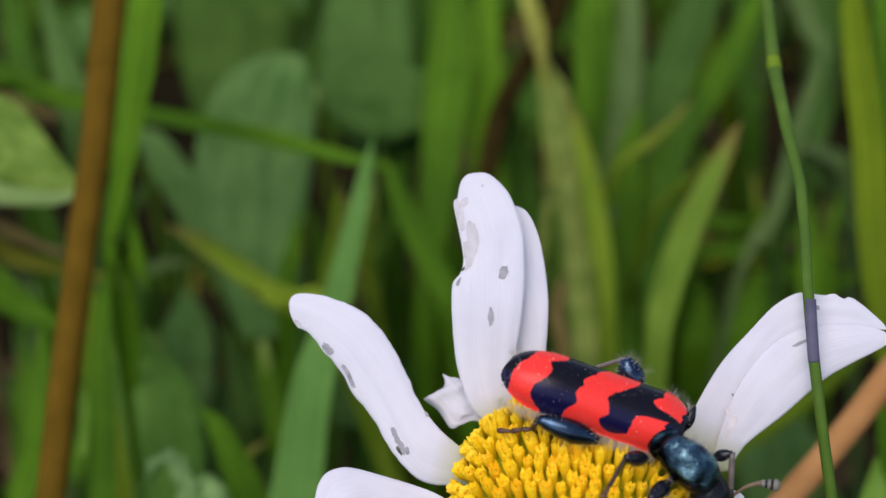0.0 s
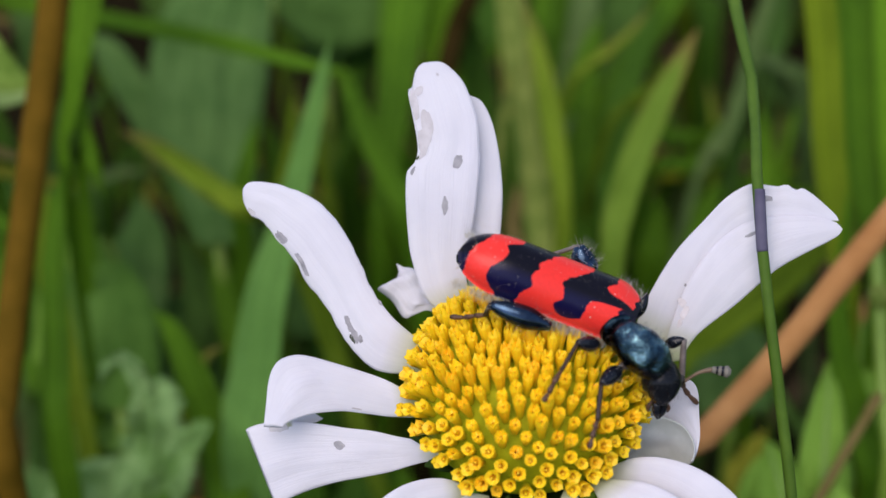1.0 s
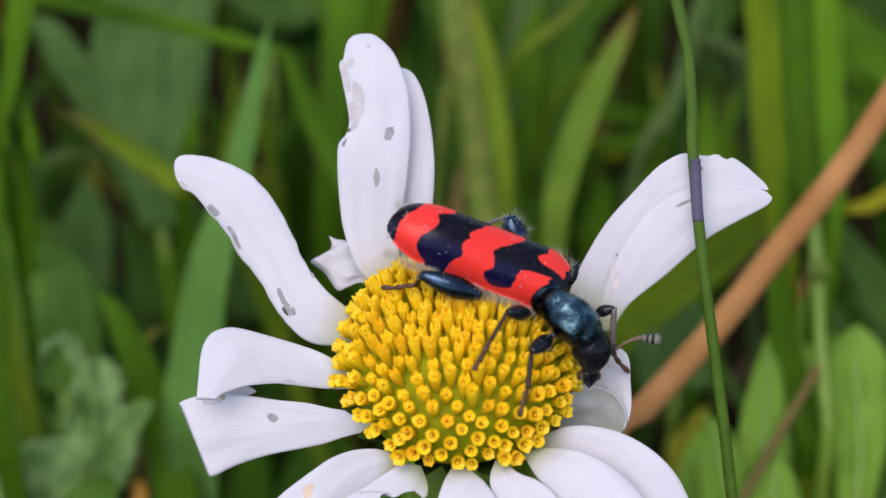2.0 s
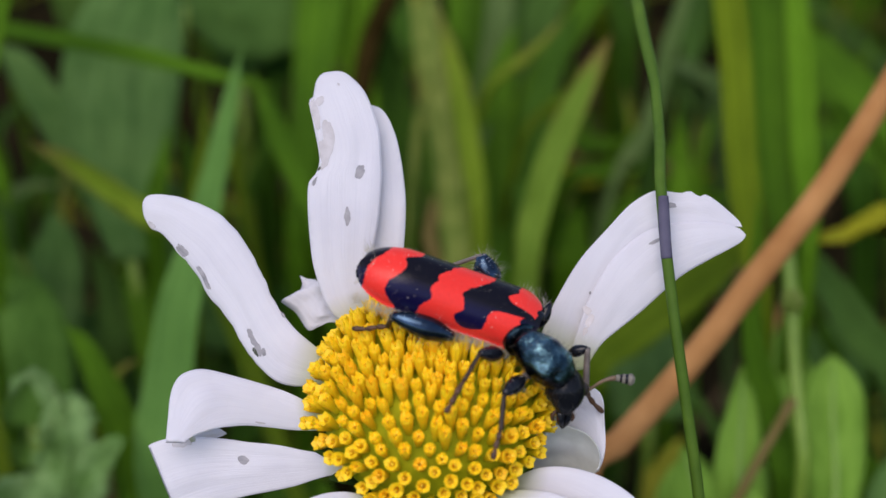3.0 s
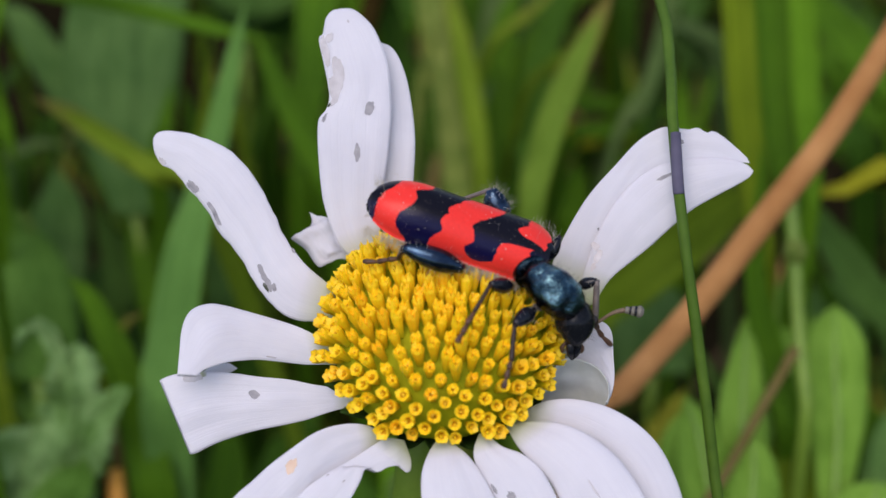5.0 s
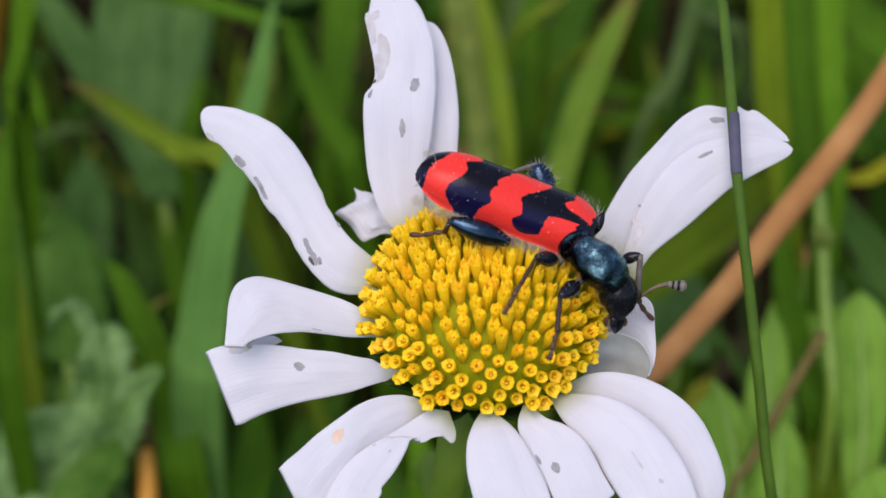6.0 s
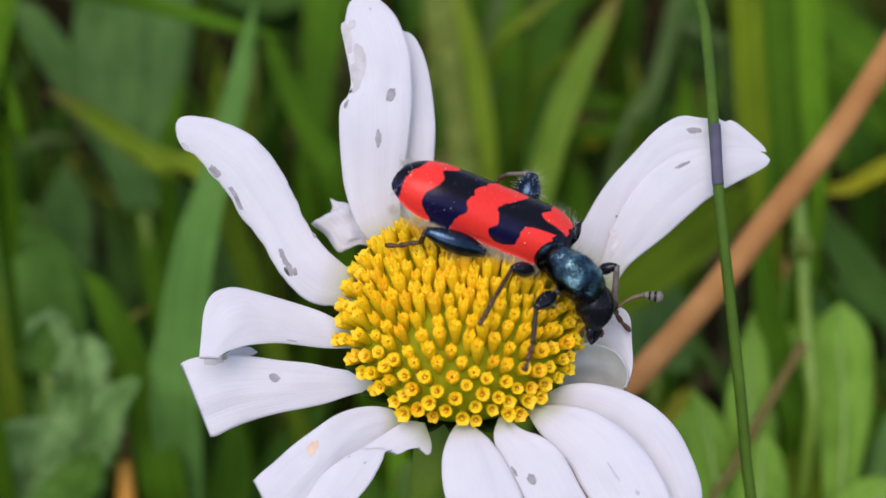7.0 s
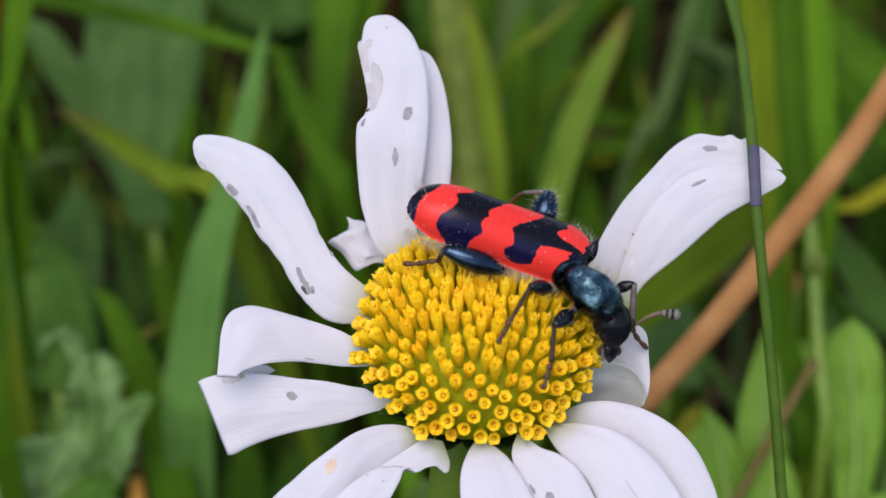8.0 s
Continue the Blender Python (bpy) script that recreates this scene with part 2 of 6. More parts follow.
STRAW = plain_material("dry_stalk", (0.35, 0.155, 0.048), (0.50, 0.25, 0.090), 0.75, 220.0, spec=0.15)
BROWN_STALK = plain_material("brown_stalk", (0.090, 0.054, 0.004), (0.150, 0.082, 0.008), 0.8, 300.0, spec=0.05)
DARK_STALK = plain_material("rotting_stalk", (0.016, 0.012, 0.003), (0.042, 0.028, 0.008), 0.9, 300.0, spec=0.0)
ORANGE = plain_material("orange_stalk", (0.56, 0.24, 0.025), (0.66, 0.33, 0.045), 0.6, 300.0)
LEAF = leaf_material("broad_leaf_green", (0.066, 0.180, 0.032), (0.140, 0.275, 0.072), 0.5, 4.0, 0.25, 170.0, 2.0, 0.55)
LEAF_LIGHT = leaf_material("light_leaf_green", (0.160, 0.352, 0.032), (0.265, 0.493, 0.068), 0.5, 5.0, 0.3, 200.0, 3.0, 0.4)
LEAF_DIM = leaf_material("dull_leaf_green", (0.052, 0.136, 0.023), (0.090, 0.198, 0.037), 0.5, 6.0, 0.25, 90.0, 3.0, 0.3)
LEAF_LOW = leaf_material("rosette_leaf_green", (0.074, 0.20, 0.02), (0.140, 0.30, 0.05), 0.5, 6.0, 0.25, 90.0, 3.0, 0.3)
TWIG = plain_material("olive_twig", (0.13, 0.10, 0.025), (0.20, 0.15, 0.05), 0.7, 300.0, spec=0.15)
GRASS_DEEP = leaf_material("grass_dull_bluish_green", (0.057, 0.140, 0.022), (0.088, 0.202, 0.034), streak=0.6)
LEAF_GREY = leaf_material("grey_leaf_green", (0.079, 0.23, 0.022), (0.307, 0.51, 0.19), 0.6, 8.0, 0.3, 240.0, 4.0, 0.3)


def ground_material():
    """Soil round the flower, darkened in its colour for the shade between blades, closing to low green growth across
    the open meadow.
    """
    m, t, b = nodes_of("meadow_ground")
    vec = coords(t)
    n, broad = noise_node(t, vec, 120.0, 5.0), noise_node(t, vec, 1.7, 5.0)
    # soil tones lowered to hold the shade of the dense grass
    soil = ramp(t, n, [(0.3, (0.006, 0.006, 0.003)), (0.7, (0.028, 0.021, 0.010))])
    green = ramp(t, broad, [(0.3, (0.035, 0.075, 0.010)), (0.7, (0.075, 0.13, 0.022))])
    d = t.nodes.new("ShaderNodeVectorMath")
    d.operation = "LENGTH"
    link(t, vec, d.inputs[0])
    k = t.nodes.new("ShaderNodeMapRange")
    k.inputs["From Min"].default_value, k.inputs["From Max"].default_value = 0.75, 1.05
    patchy = t.nodes.new("ShaderNodeMath")
    patchy.operation = "ADD"
    link(t, d.outputs["Value"], patchy.inputs[0])
    link(t, noise_node(t, vec, 9.0, 5.0), patchy.inputs[1])
    link(t, patchy.outputs[0], k.inputs["Value"])
    link(t, mixed(t, k.outputs["Result"], soil, green), b.inputs["Base Color"])
    b.inputs["Roughness"].default_value = 0.95
    b.inputs["Specular IOR Level"].default_value = 0.0
    bump(t, b, n, 1.0, 0.004)
    return m


SOIL = ground_material()
# leaf green with shade put into the colour
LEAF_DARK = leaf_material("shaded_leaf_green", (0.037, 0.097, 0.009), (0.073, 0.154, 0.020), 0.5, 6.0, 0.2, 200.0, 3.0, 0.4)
LEAF_MOTTLED = leaf_material("mottled_leaf_green", (0.105, 0.225, 0.018), (0.270, 0.420, 0.080), 0.5, 5.0, 0.3, 330.0, 3.0, 0.4)
LEAF_PALE = leaf_material("pale_leaf_edge", (0.240, 0.400, 0.110), (0.360, 0.500, 0.190), 0.5, 5.0, 0.3, 330.0, 3.0, 0.3)
GRASS_BRASS = leaf_material("grass_brassy_olive", (0.140, 0.230, 0.006), (0.200, 0.300, 0.012))
GRASS_GREY = leaf_material("grass_greyish_green", (0.095, 0.185, 0.042), (0.165, 0.265, 0.080), streak=0.6)
GRASS_STRAW = leaf_material("grass_pale_straw", (0.280, 0.340, 0.035), (0.480, 0.500, 0.120), blotch=420.0)
STRAW_PALE = leaf_material("straw_blade", (0.150, 0.130, 0.040), (0.280, 0.230, 0.080))
LITTER = plain_material("dead_grass", (0.085, 0.055, 0.026), (0.17, 0.115, 0.055), 0.9, 200.0, spec=0.05)


# ---- mesh helpers (lengths in millimetres) ----
def part(name, bm, material, parent=None, label="", smooth=True):
    me = bpy.data.meshes.new(name)
    bm.to_mesh(me)
    bm.free()
    for mt in material if isinstance(material, (list, tuple)) else (material,):
        me.materials.append(mt)
    if smooth:
        me.shade_smooth()
    ob = new(name, me)
    ob.parent = parent
    return tagged(ob, label) if label else ob


def spline(pts, n):
    """n + 1 points of a smooth curve through pts, evenly spaced."""
    p = [Vector(q) for q in pts]
    if len(p) == 2:
        p = [p[0], (p[0] + p[1]) / 2, p[1]]
    e = [2 * p[0] - p[1], *p, 2 * p[-1] - p[-2]]
    raw, keys = [], []
    for i in range(len(p) - 1):
        a, b, c, d = e[i:i + 4]
        for k in range(12):
            s = k / 12
            raw.append(0.5 * (2 * b + (c - a) * s + (2 * a - 5 * b + 4 * c - d) * s * s + (3 * b - a - 3 * c + d) * s ** 3))
            keys.append(i + s)
    raw.append(p[-1])
    keys.append(len(p) - 1)
    run = [0.0]
    for a, b in zip(raw, raw[1:]):
        run.append(run[-1] + (b - a).length)
    out, at, j = [], [], 0
    for i in range(n + 1):
        want = run[-1] * i / n
        while j < len(run) - 2 and run[j + 1] < want:
            j += 1
        s = (want - run[j]) / max(run[j + 1] - run[j], 1e-9)
        out.append(raw[j].lerp(raw[j + 1], s))
        at.append(keys[j] + (keys[j + 1] - keys[j]) * s)
    return out, at


def between(values, key):
    i = min(int(key), len(values) - 2)
    s = key - i
    a, b = values[i], values[i + 1]
    s = s * s * (3 - 2 * s)
    return a.lerp(b, s) if isinstance(a, Vector) else a + (b - a) * s


def flowing(values, key):
    """Like between(), with no flat places at the given values."""
    i = min(int(key), len(values) - 2)
    s = key - i
    b, c = values[i], values[i + 1]
    a, d = values[i - 1] if i else 2 * b - c, values[i + 2] if i + 2 < len(values) else 2 * c - b
    return max(0.02, 0.5 * (2 * b + (c - a) * s + (2 * a - 5 * b + 4 * c - d) * s * s + (3 * b - a - 3 * c + d) * s ** 3))


class Sheet:
    """A thin curved blade along pts: its half widths, the way its upper side faces, its cup and the roundness of its tip."""

    def __init__(self, pts, widths, face, cup=0.15, rd=0.25, ridge=0.085, notch=0.0, ragged=0.0, lobes=0, lobe=0.0, seed=1, rows=30, skew=0.0, crinkle=0.06):
        self.c, self.k = spline(pts, rows)
        self.rows, self.widths, self.cup, self.rd, self.ridge = rows, widths, cup, rd, ridge
        self.notch, self.ragged, self.lobes, self.lobe, self.seed = notch, ragged, lobes, lobe, seed
        faces = [Vector(q) for q in face] if isinstance(face[0], (tuple, list)) else [Vector(face)] * 2
        self.face, self.skew, self.crinkle = faces, skew, crinkle
        self.w, self.n = [], []
        for i in range(rows + 1):
            tan = (self.c[min(i + 1, rows)] - self.c[max(i - 1, 0)]).normalized()
            f = between(faces, i / rows * (len(faces) - 1))
            w = f.cross(tan).normalized()
            self.w.append(w)
            self.n.append(tan.cross(w).normalized())

    def at(self, v, s):
        """The point at v (0 foot, 1 tip) and s (-1 to 1 across), and the normal."""
        end = 1 - self.rd * (1 - math.sqrt(max(0.0, 1 - s * s)))
        end -= self.skew * (0.5 + 0.5 * s)
        if self.notch:
            end -= self.notch * abs(math.sin(s * 4.2 + self.seed))
        f = max(0.0, min(v * end, 1.0)) * self.rows
        i = min(int(f), self.rows - 1)
        q = f - i
        c, w, n = self.c[i].lerp(self.c[i + 1], q), self.w[i].lerp(self.w[i + 1], q), self.n[i].lerp(self.n[i + 1], q)
        hw = between(self.widths, self.k[i] + (self.k[i + 1] - self.k[i]) * q)
        if self.lobes:
            hw *= 1 - self.lobe * (0.5 + 0.5 * math.cos(v * self.lobes * 6.283)) * min(1, 4 * v) * abs(s)
        if self.ragged:
            hw *= 1 - self.ragged * max(0.0, noise.noise((v * 9 + self.seed * 7.1, 3.0 * (s > 0), 0.3)) + 0.1)
        up = self.cup * hw * (1 - s * s) + self.ridge * hw * math.cos(s * 7.5) * 0.5
        up += self.crinkle * hw * noise.noise((v * (3 + 40 * (self.crinkle - 0.06)) + self.seed, s * (1.5 + 12 * (self.crinkle - 0.06)), 4.4))
        return (c + w * (s * hw) + n * up), n

    def mesh(self, cols=14, thick=0.16):
        bm = bmesh.new()
        uv = bm.loops.layers.uv.new("UVMap")
        top, low, where = [], [], {}
        for i in range(self.rows + 1):
            a, b = [], []
            for j in range(cols + 1):
                p, n = self.at(i / self.rows, 2 * j / cols - 1)
                rim = 0.25 if j in (0, cols) or i == self.rows else 1.0
                for row, q in ((a, p), (b, p - n * thick * rim)):
                    v = bm.verts.new(q * MM)
                    where[v] = (j / cols, i / self.rows)
                    row.append(v)
            top.append(a)
            low.append(b)
        for i in range(self.rows):
            for j in range(cols):
                bm.faces.new((top[i][j], top[i][j + 1], top[i + 1][j + 1], top[i + 1][j]))
                bm.faces.new((low[i][j], low[i + 1][j], low[i + 1][j + 1], low[i][j + 1]))
            bm.faces.new((top[i][0], top[i + 1][0], low[i + 1][0], low[i][0]))
            bm.faces.new((top[i][cols], low[i][cols], low[i + 1][cols], top[i + 1][cols]))
        for j in range(cols):
            bm.faces.new((top[-1][j], top[-1][j + 1], low[-1][j + 1], low[-1][j]))
            bm.faces.new((top[0][j], low[0][j], low[0][j + 1], top[0][j + 1]))
        for fc in bm.faces:
            for lp in fc.loops:
                lp[uv].uv = where[lp.vert]
        return bm

    def patch(self, v, s, long, wide, seed):
        """A small ragged patch lying on the upper side."""
        bm = bmesh.new()
        ring = []
        for k in range(20):
            a = k * math.tau / 20
            r = 1 + 0.45 * noise.noise((1.6 * math.cos(a) + seed, 1.6 * math.sin(a), seed * 3.3))
            p, n = self.at(v + r * long * math.sin(a), s + r * wide * math.cos(a))
            ring.append(bm.verts.new((p + n * 0.02) * MM))
        p, n = self.at(v, s)
        mid = bm.verts.new((p + n * 0.02) * MM)
        for k in range(20):
            bm.faces.new((mid, ring[k], ring[(k + 1) % 20]))
        return bm


def tube(bm, pts, radii, sides=10, rows=16, flat=1.0, cap=True):
    """A round rod along pts with a radius at each of them."""
    c, k = spline(pts, rows)
    side = Vector((0.31, 0.77, 0.55))
    rings = []
    for i in range(rows + 1):
        tan = (c[min(i + 1, rows)] - c[max(i - 1, 0)]).normalized()
        x = (side - tan * side.dot(tan)).normalized()
        side = x
        y = tan.cross(x)
        r = flowing(radii, k[i])
        rings.append([bm.verts.new((c[i] + (x * math.cos(a) + y * math.sin(a) * flat) * r) * MM)
                      for a in (j * math.tau / sides for j in range(sides))])
    for a, b in zip(rings, rings[1:]):
        for j in range(sides):
            bm.faces.new((a[j], a[(j + 1) % sides], b[(j + 1) % sides], b[j]))
    if cap:
        bm.faces.new(rings[0][::-1])
        bm.faces.new(rings[-1])
    return bm


def rod(name, pts, radii, material, parent=None, label="", sides=10, rows=16, flat=1.0):
    return part(name, tube(bmesh.new(), pts, radii, sides, rows, flat), material, parent, label)


def egg(bm, centre, axes, turn=None, rings=14, sides=20, pinch=0.0):
    """An ellipsoid; pinch narrows its rear end (-x)."""
    m = turn.to_3x3() if turn else Matrix.Identity(3)
    rows = []
    for i in range(1, rings):
        a = math.pi * i / rings
        x = math.cos(a)
        k = math.sin(a) * (1 - pinch * max(0.0, -x))
        rows.append([bm.verts.new((Vector(centre) + m @ Vector((x * axes[0], math.cos(b) * k * axes[1], math.sin(b) * k * axes[2]))) * MM)
                     for b in (j * math.tau / sides for j in range(sides))])
    for a, b in zip(rows, rows[1:]):
        for j in range(sides):
            bm.faces.new((a[j], b[j], b[(j + 1) % sides], a[(j + 1) % sides]))
    for row, x, order in ((rows[0], 1, 1), (rows[-1], -1, -1)):
        tip = bm.verts.new((Vector(centre) + m @ Vector((x * axes[0], 0, 0))) * MM)
        for j in range(sides):
            bm.faces.new((tip, row[j], row[(j + 1) % sides])[::order])
    return bm


# ---- ground ----
def ground():
    bm = bmesh.new()
    n = 90
    line = [math.copysign(abs(k / n) ** 4.2 * 60.0 + abs(k / n) * 0.45, k) for k in range(-n, n + 1)]
    grid = []
    for y in line:
        row = []
        for x in line:
            h = 0.006 * noise.noise((x * 30, y * 30, 0)) + 0.0025 * noise.noise((x * 140, y * 140, 2)) - 0.003
            row.append(bm.verts.new((x, y + 0.1, h if abs(x) + abs(y) < 20 else -0.003)))
        grid.append(row)
    for a, b in zip(grid, grid[1:]):
        for j in range(len(a) - 1):
            bm.faces.new((a[j], a[j + 1], b[j + 1], b[j]))
    ob = part("ground", bm, SOIL)
    tagged(ob, "dark soil under the grass, greening across the meadow", "ground", kind="structure")


ground()

# ---- daisy ----
daisy = tagged(new("daisy"), "white daisy with nibbled petals and domed yellow heart", "flower")
daisy.matrix_basis = pose(0.00156, -0.00229, 0.08672, 19)


class Flake(Sheet):
    """A petal between two edge lines that run from its foot to its end, bowed across by cup."""

    def __init__(self, left, right, cup=0.12, ridge=0.022, crinkle=0.05, ragged=0.0, seed=1, rows=64):
        self.rows, self.cup, self.ridge, self.crinkle, self.ragged, self.seed = rows, cup, ridge, crinkle, ragged, seed
        self.l, self.r = spline(left, rows)[0], spline(right, rows)[0]
        self.n = []
        for i in range(rows + 1):
            j, k = max(i - 1, 0), min(i + 1, rows - 1)
            along = (self.l[k] + self.r[k]) - (self.l[j] + self.r[j])
            n = (self.r[i] - self.l[i] if i < rows - 2 else self.r[rows - 3] - self.l[rows - 3]).cross(along).normalized()
            self.n.append(n if n.dot(Vector((0, -0.6, 0.8))) > 0 else -n)

    def at(self, v, s):
        f = max(0.0, min(v, 1.0)) * self.rows
        i = min(int(f), self.rows - 1)
        q = f - i
        a, b = self.l[i].lerp(self.l[i + 1], q), self.r[i].lerp(self.r[i + 1], q)
        n = self.n[i].lerp(self.n[i + 1], q)
        hw = (b - a).length / 2
        if self.ragged:
            s *= 1 - self.ragged * 0.3 * max(0.0, noise.noise((v * (22 + 6 * self.ragged) + self.seed * 7.1, 3.0 * (s > 0), 0.3)))
        up = self.cup * hw * (1 - s * s) + self.ridge * hw * math.cos(s * 7.5) * 0.5
        up += self.ridge * 0.35 * hw * noise.noise((s * 9 + self.seed, v * 1.2, 1.7))
        up += self.crinkle * hw * noise.noise((v * 5 + self.seed, s * 2, 4.4))
        return a.lerp(b, 0.5 + 0.5 * s) + n * up, n


def petal(left, right, label, marks=(), **kw):
    sh = Flake(left, right, **kw)
    ob = part("petal", sh.mesh(22, 0.10), UNDERSIDE_SHADED if "underside" in label else PETAL, daisy, label)
    for k, (v, s, long, wide, mt) in enumerate(marks):
        part("stain" if mt is BROWN_SPOT else "bite_mark", sh.patch(v, s, long, wide, k + kw.get("seed", 1)), mt, ob, smooth=False)
    return ob


petal([(-5.55, 1.57, -0.33), (-7.49, 1.65, -0.40), (-8.78, 2.05, -0.19), (-10.08, 3.24, 0.48), (-11.40, 5.09, 1.51), (-12.48, 6.19, 2.19), (-13.20, 7.29, 2.90), (-14.02, 8.03, 3.37), (-14.54, 8.63, 3.81), (-15.15, 9.10, 4.15), (-15.64, 9.29, 4.29), (-16.03, 9.84, 4.69), (-16.12, 10.31, 5.03)],
      [(-5.39, 2.61, 0.42), (-6.20, 3.35, 0.89), (-7.49, 4.31, 1.48), (-8.56, 5.56, 2.22), (-9.22, 6.84, 2.95), (-10.11, 8.25, 3.76), (-11.35, 9.63, 4.63), (-12.98, 10.44, 5.13), (-14.34, 10.78, 5.37), (-15.57, 10.83, 5.41), (-16.03, 10.62, 5.26), (-16.12, 10.31, 5.03)],
      "narrow white petal bent outward with nibbled edge", [(0.763, -0.80, 0.031, 0.18, BITE), (0.638, -0.80, 0.050, 0.10, BITE), (0.356, -0.50, 0.017, 0.12, BITE), (0.331, -0.55, 0.029, 0.11, BITE), (0.300, -0.60, 0.023, 0.17, BITE), (0.275, -0.50, 0.012, 0.11, BITE), (0.306, -0.75, 0.017, 0.07, BITE_DARK), (0.250, 1.00, 0.012, 0.06, BITE), (0.913, -0.85, 0.017, 0.16, BITE_OR_SHADE)], cup=0.16, seed=2, ragged=0.25)
petal([(-3.79, 4.54, 0.58), (-5.14, 5.19, 1.23), (-5.84, 5.92, 1.88), (-6.41, 7.28, 3.02), (-6.60, 8.28, 3.82), (-6.72, 9.54, 4.82), (-6.75, 10.50, 5.52), (-6.66, 11.21, 5.97), (-6.27, 11.62, 6.22), (-6.08, 12.20, 6.59), (-6.18, 12.96, 7.08), (-6.48, 14.24, 7.81), (-6.69, 15.18, 8.30), (-6.47, 15.39, 8.39), (-6.40, 15.75, 8.57), (-6.28, 16.25, 8.83), (-6.00, 16.62, 9.00), (-5.64, 16.76, 9.02)],
      [(-3.08, 4.68, 0.67), (-3.26, 6.79, 2.43), (-3.03, 8.28, 3.66), (-2.77, 9.55, 4.65), (-2.57, 11.34, 6.01), (-2.61, 12.69, 6.89), (-2.74, 13.78, 7.59), (-3.16, 14.91, 8.25), (-3.62, 15.76, 8.68), (-4.37, 16.46, 9.01), (-4.92, 16.73, 9.11), (-5.64, 16.76, 9.02)],
      "upright white petal with grey eaten patches", [(0.569, 0.40, 0.024, 0.14, BITE), (0.425, 0.10, 0.029, 0.09, BITE), (0.856, -0.60, 0.018, 0.16, BITE_OR_SHADE), (0.819, -0.85, 0.059, 0.14, BITE_OR_SHADE), (0.738, -0.60, 0.055, 0.18, BITE_OR_SHADE), (0.675, -0.80, 0.050, 0.18, BITE_OR_SHADE), (0.631, -0.95, 0.008, 0.05, BITE_DARK), (0.575, -0.85, 0.016, 0.05, BITE), (0.900, 0.25, 0.007, 0.05, BITE_OR_SHADE)], cup=0.10, seed=3)
petal([(-3.00, 6.23, 0.42), (-3.25, 7.21, 1.29), (-3.37, 8.69, 2.58), (-3.50, 10.75, 4.16), (-3.51, 12.97, 5.55), (-3.58, 14.71, 6.51), (-3.52, 15.65, 7.01), (-3.26, 15.93, 7.13)],
      [(-1.95, 6.24, 0.40), (-1.66, 7.48, 1.48), (-1.42, 8.72, 2.54), (-1.29, 10.01, 3.52), (-1.26, 11.04, 4.31), (-1.36, 12.15, 5.01), (-1.52, 13.12, 5.62), (-1.78, 14.17, 6.23), (-2.18, 15.11, 6.74), (-2.64, 15.67, 7.04), (-3.26, 15.93, 7.13)],
      "white petal half hidden behind the upright one", [], cup=0.14, seed=4)
petal([(-4.66, 5.59, -0.38), (-5.58, 5.88, -0.27), (-6.31, 5.70, -0.48), (-6.91, 5.60, -0.62), (-7.71, 6.49, -0.11), (-8.51, 7.05, 0.19), (-7.91, 7.13, 0.25), (-7.55, 7.37, 0.43), (-7.28, 7.83, 0.76), (-7.41, 8.26, 1.07)],
      [(-4.46, 6.44, 0.24), (-5.12, 6.64, 0.25), (-5.66, 7.34, 0.58), (-6.16, 7.90, 0.83), (-6.65, 8.07, 0.93), (-6.98, 8.10, 0.95), (-7.41, 8.26, 1.07)],
      "small shrivelled torn petal", [], cup=0.2, seed=5, ridge=0.16, crinkle=0.4)
petal([(-5.66, -0.22, -0.15), (-7.37, 0.74, 0.09), (-8.73, 1.27, 0.21), (-10.63, 1.66, 0.66), (-12.05, 1.85, 1.06), (-12.82, 1.78, 1.27), (-13.59, 1.45, 1.29), (-14.01, 0.91, 1.12), (-14.21, 0.15, 0.84), (-14.27, -0.81, 0.46), (-14.35, -2.13, -0.05)],
      [(-5.66, -1.02, -0.72), (-7.44, -0.73, -1.16), (-8.72, -0.62, -1.05), (-9.98, -0.63, -0.79), (-10.90, -0.87, -0.49), (-11.75, -1.14, -0.25), (-12.42, -1.45, -0.11), (-12.84, -1.68, -0.05), (-13.08, -1.87, -0.04), (-13.23, -1.99, -0.03), (-13.28, -2.15, -0.07)],
      "white petal arched over and folded down", [(0.444, 0.85, 0.037, 0.04, BITE_OR_SHADE)], cup=0.16, seed=6)
petal([(-13.38, -0.81, -1.81), (-12.66, -0.24, -1.97), (-11.92, 0.04, -2.17), (-11.42, -0.08, -2.52)],
      [(-13.25, -0.99, -1.94), (-12.50, -0.65, -2.30), (-11.79, -0.36, -2.51), (-11.42, -0.11, -2.54)],
      "shaded curled tip of the folded petal", [], cup=0.1, seed=21)
# second patch: shade of the overlapping petal tip, painted as a pale mark
petal([(-4.22, -3.03, -1.45), (-5.83, -2.03, -1.62), (-7.13, -1.56, -1.89), (-8.42, -1.25, -1.89), (-10.04, -1.01, -1.97), (-11.33, -0.81, -1.93), (-12.95, -0.65, -1.94), (-14.56, -0.73, -2.00), (-15.40, -0.91, -2.13), (-15.72, -1.06, -2.24)],
      [(-4.22, -3.34, -1.67), (-5.18, -3.07, -2.04), (-6.15, -3.01, -2.57), (-7.45, -3.14, -3.16), (-8.75, -3.26, -3.50), (-10.37, -3.44, -3.83), (-11.99, -3.77, -4.21), (-12.95, -4.08, -4.44), (-13.66, -4.37, -4.65), (-14.05, -4.42, -4.68)],
      "white petal with blunt curled end", [(0.575, -0.30, 0.026, 0.16, BITE), (0.844, -0.85, 0.048, 0.11, BITE_OR_SHADE)], cup=0.08, seed=7)
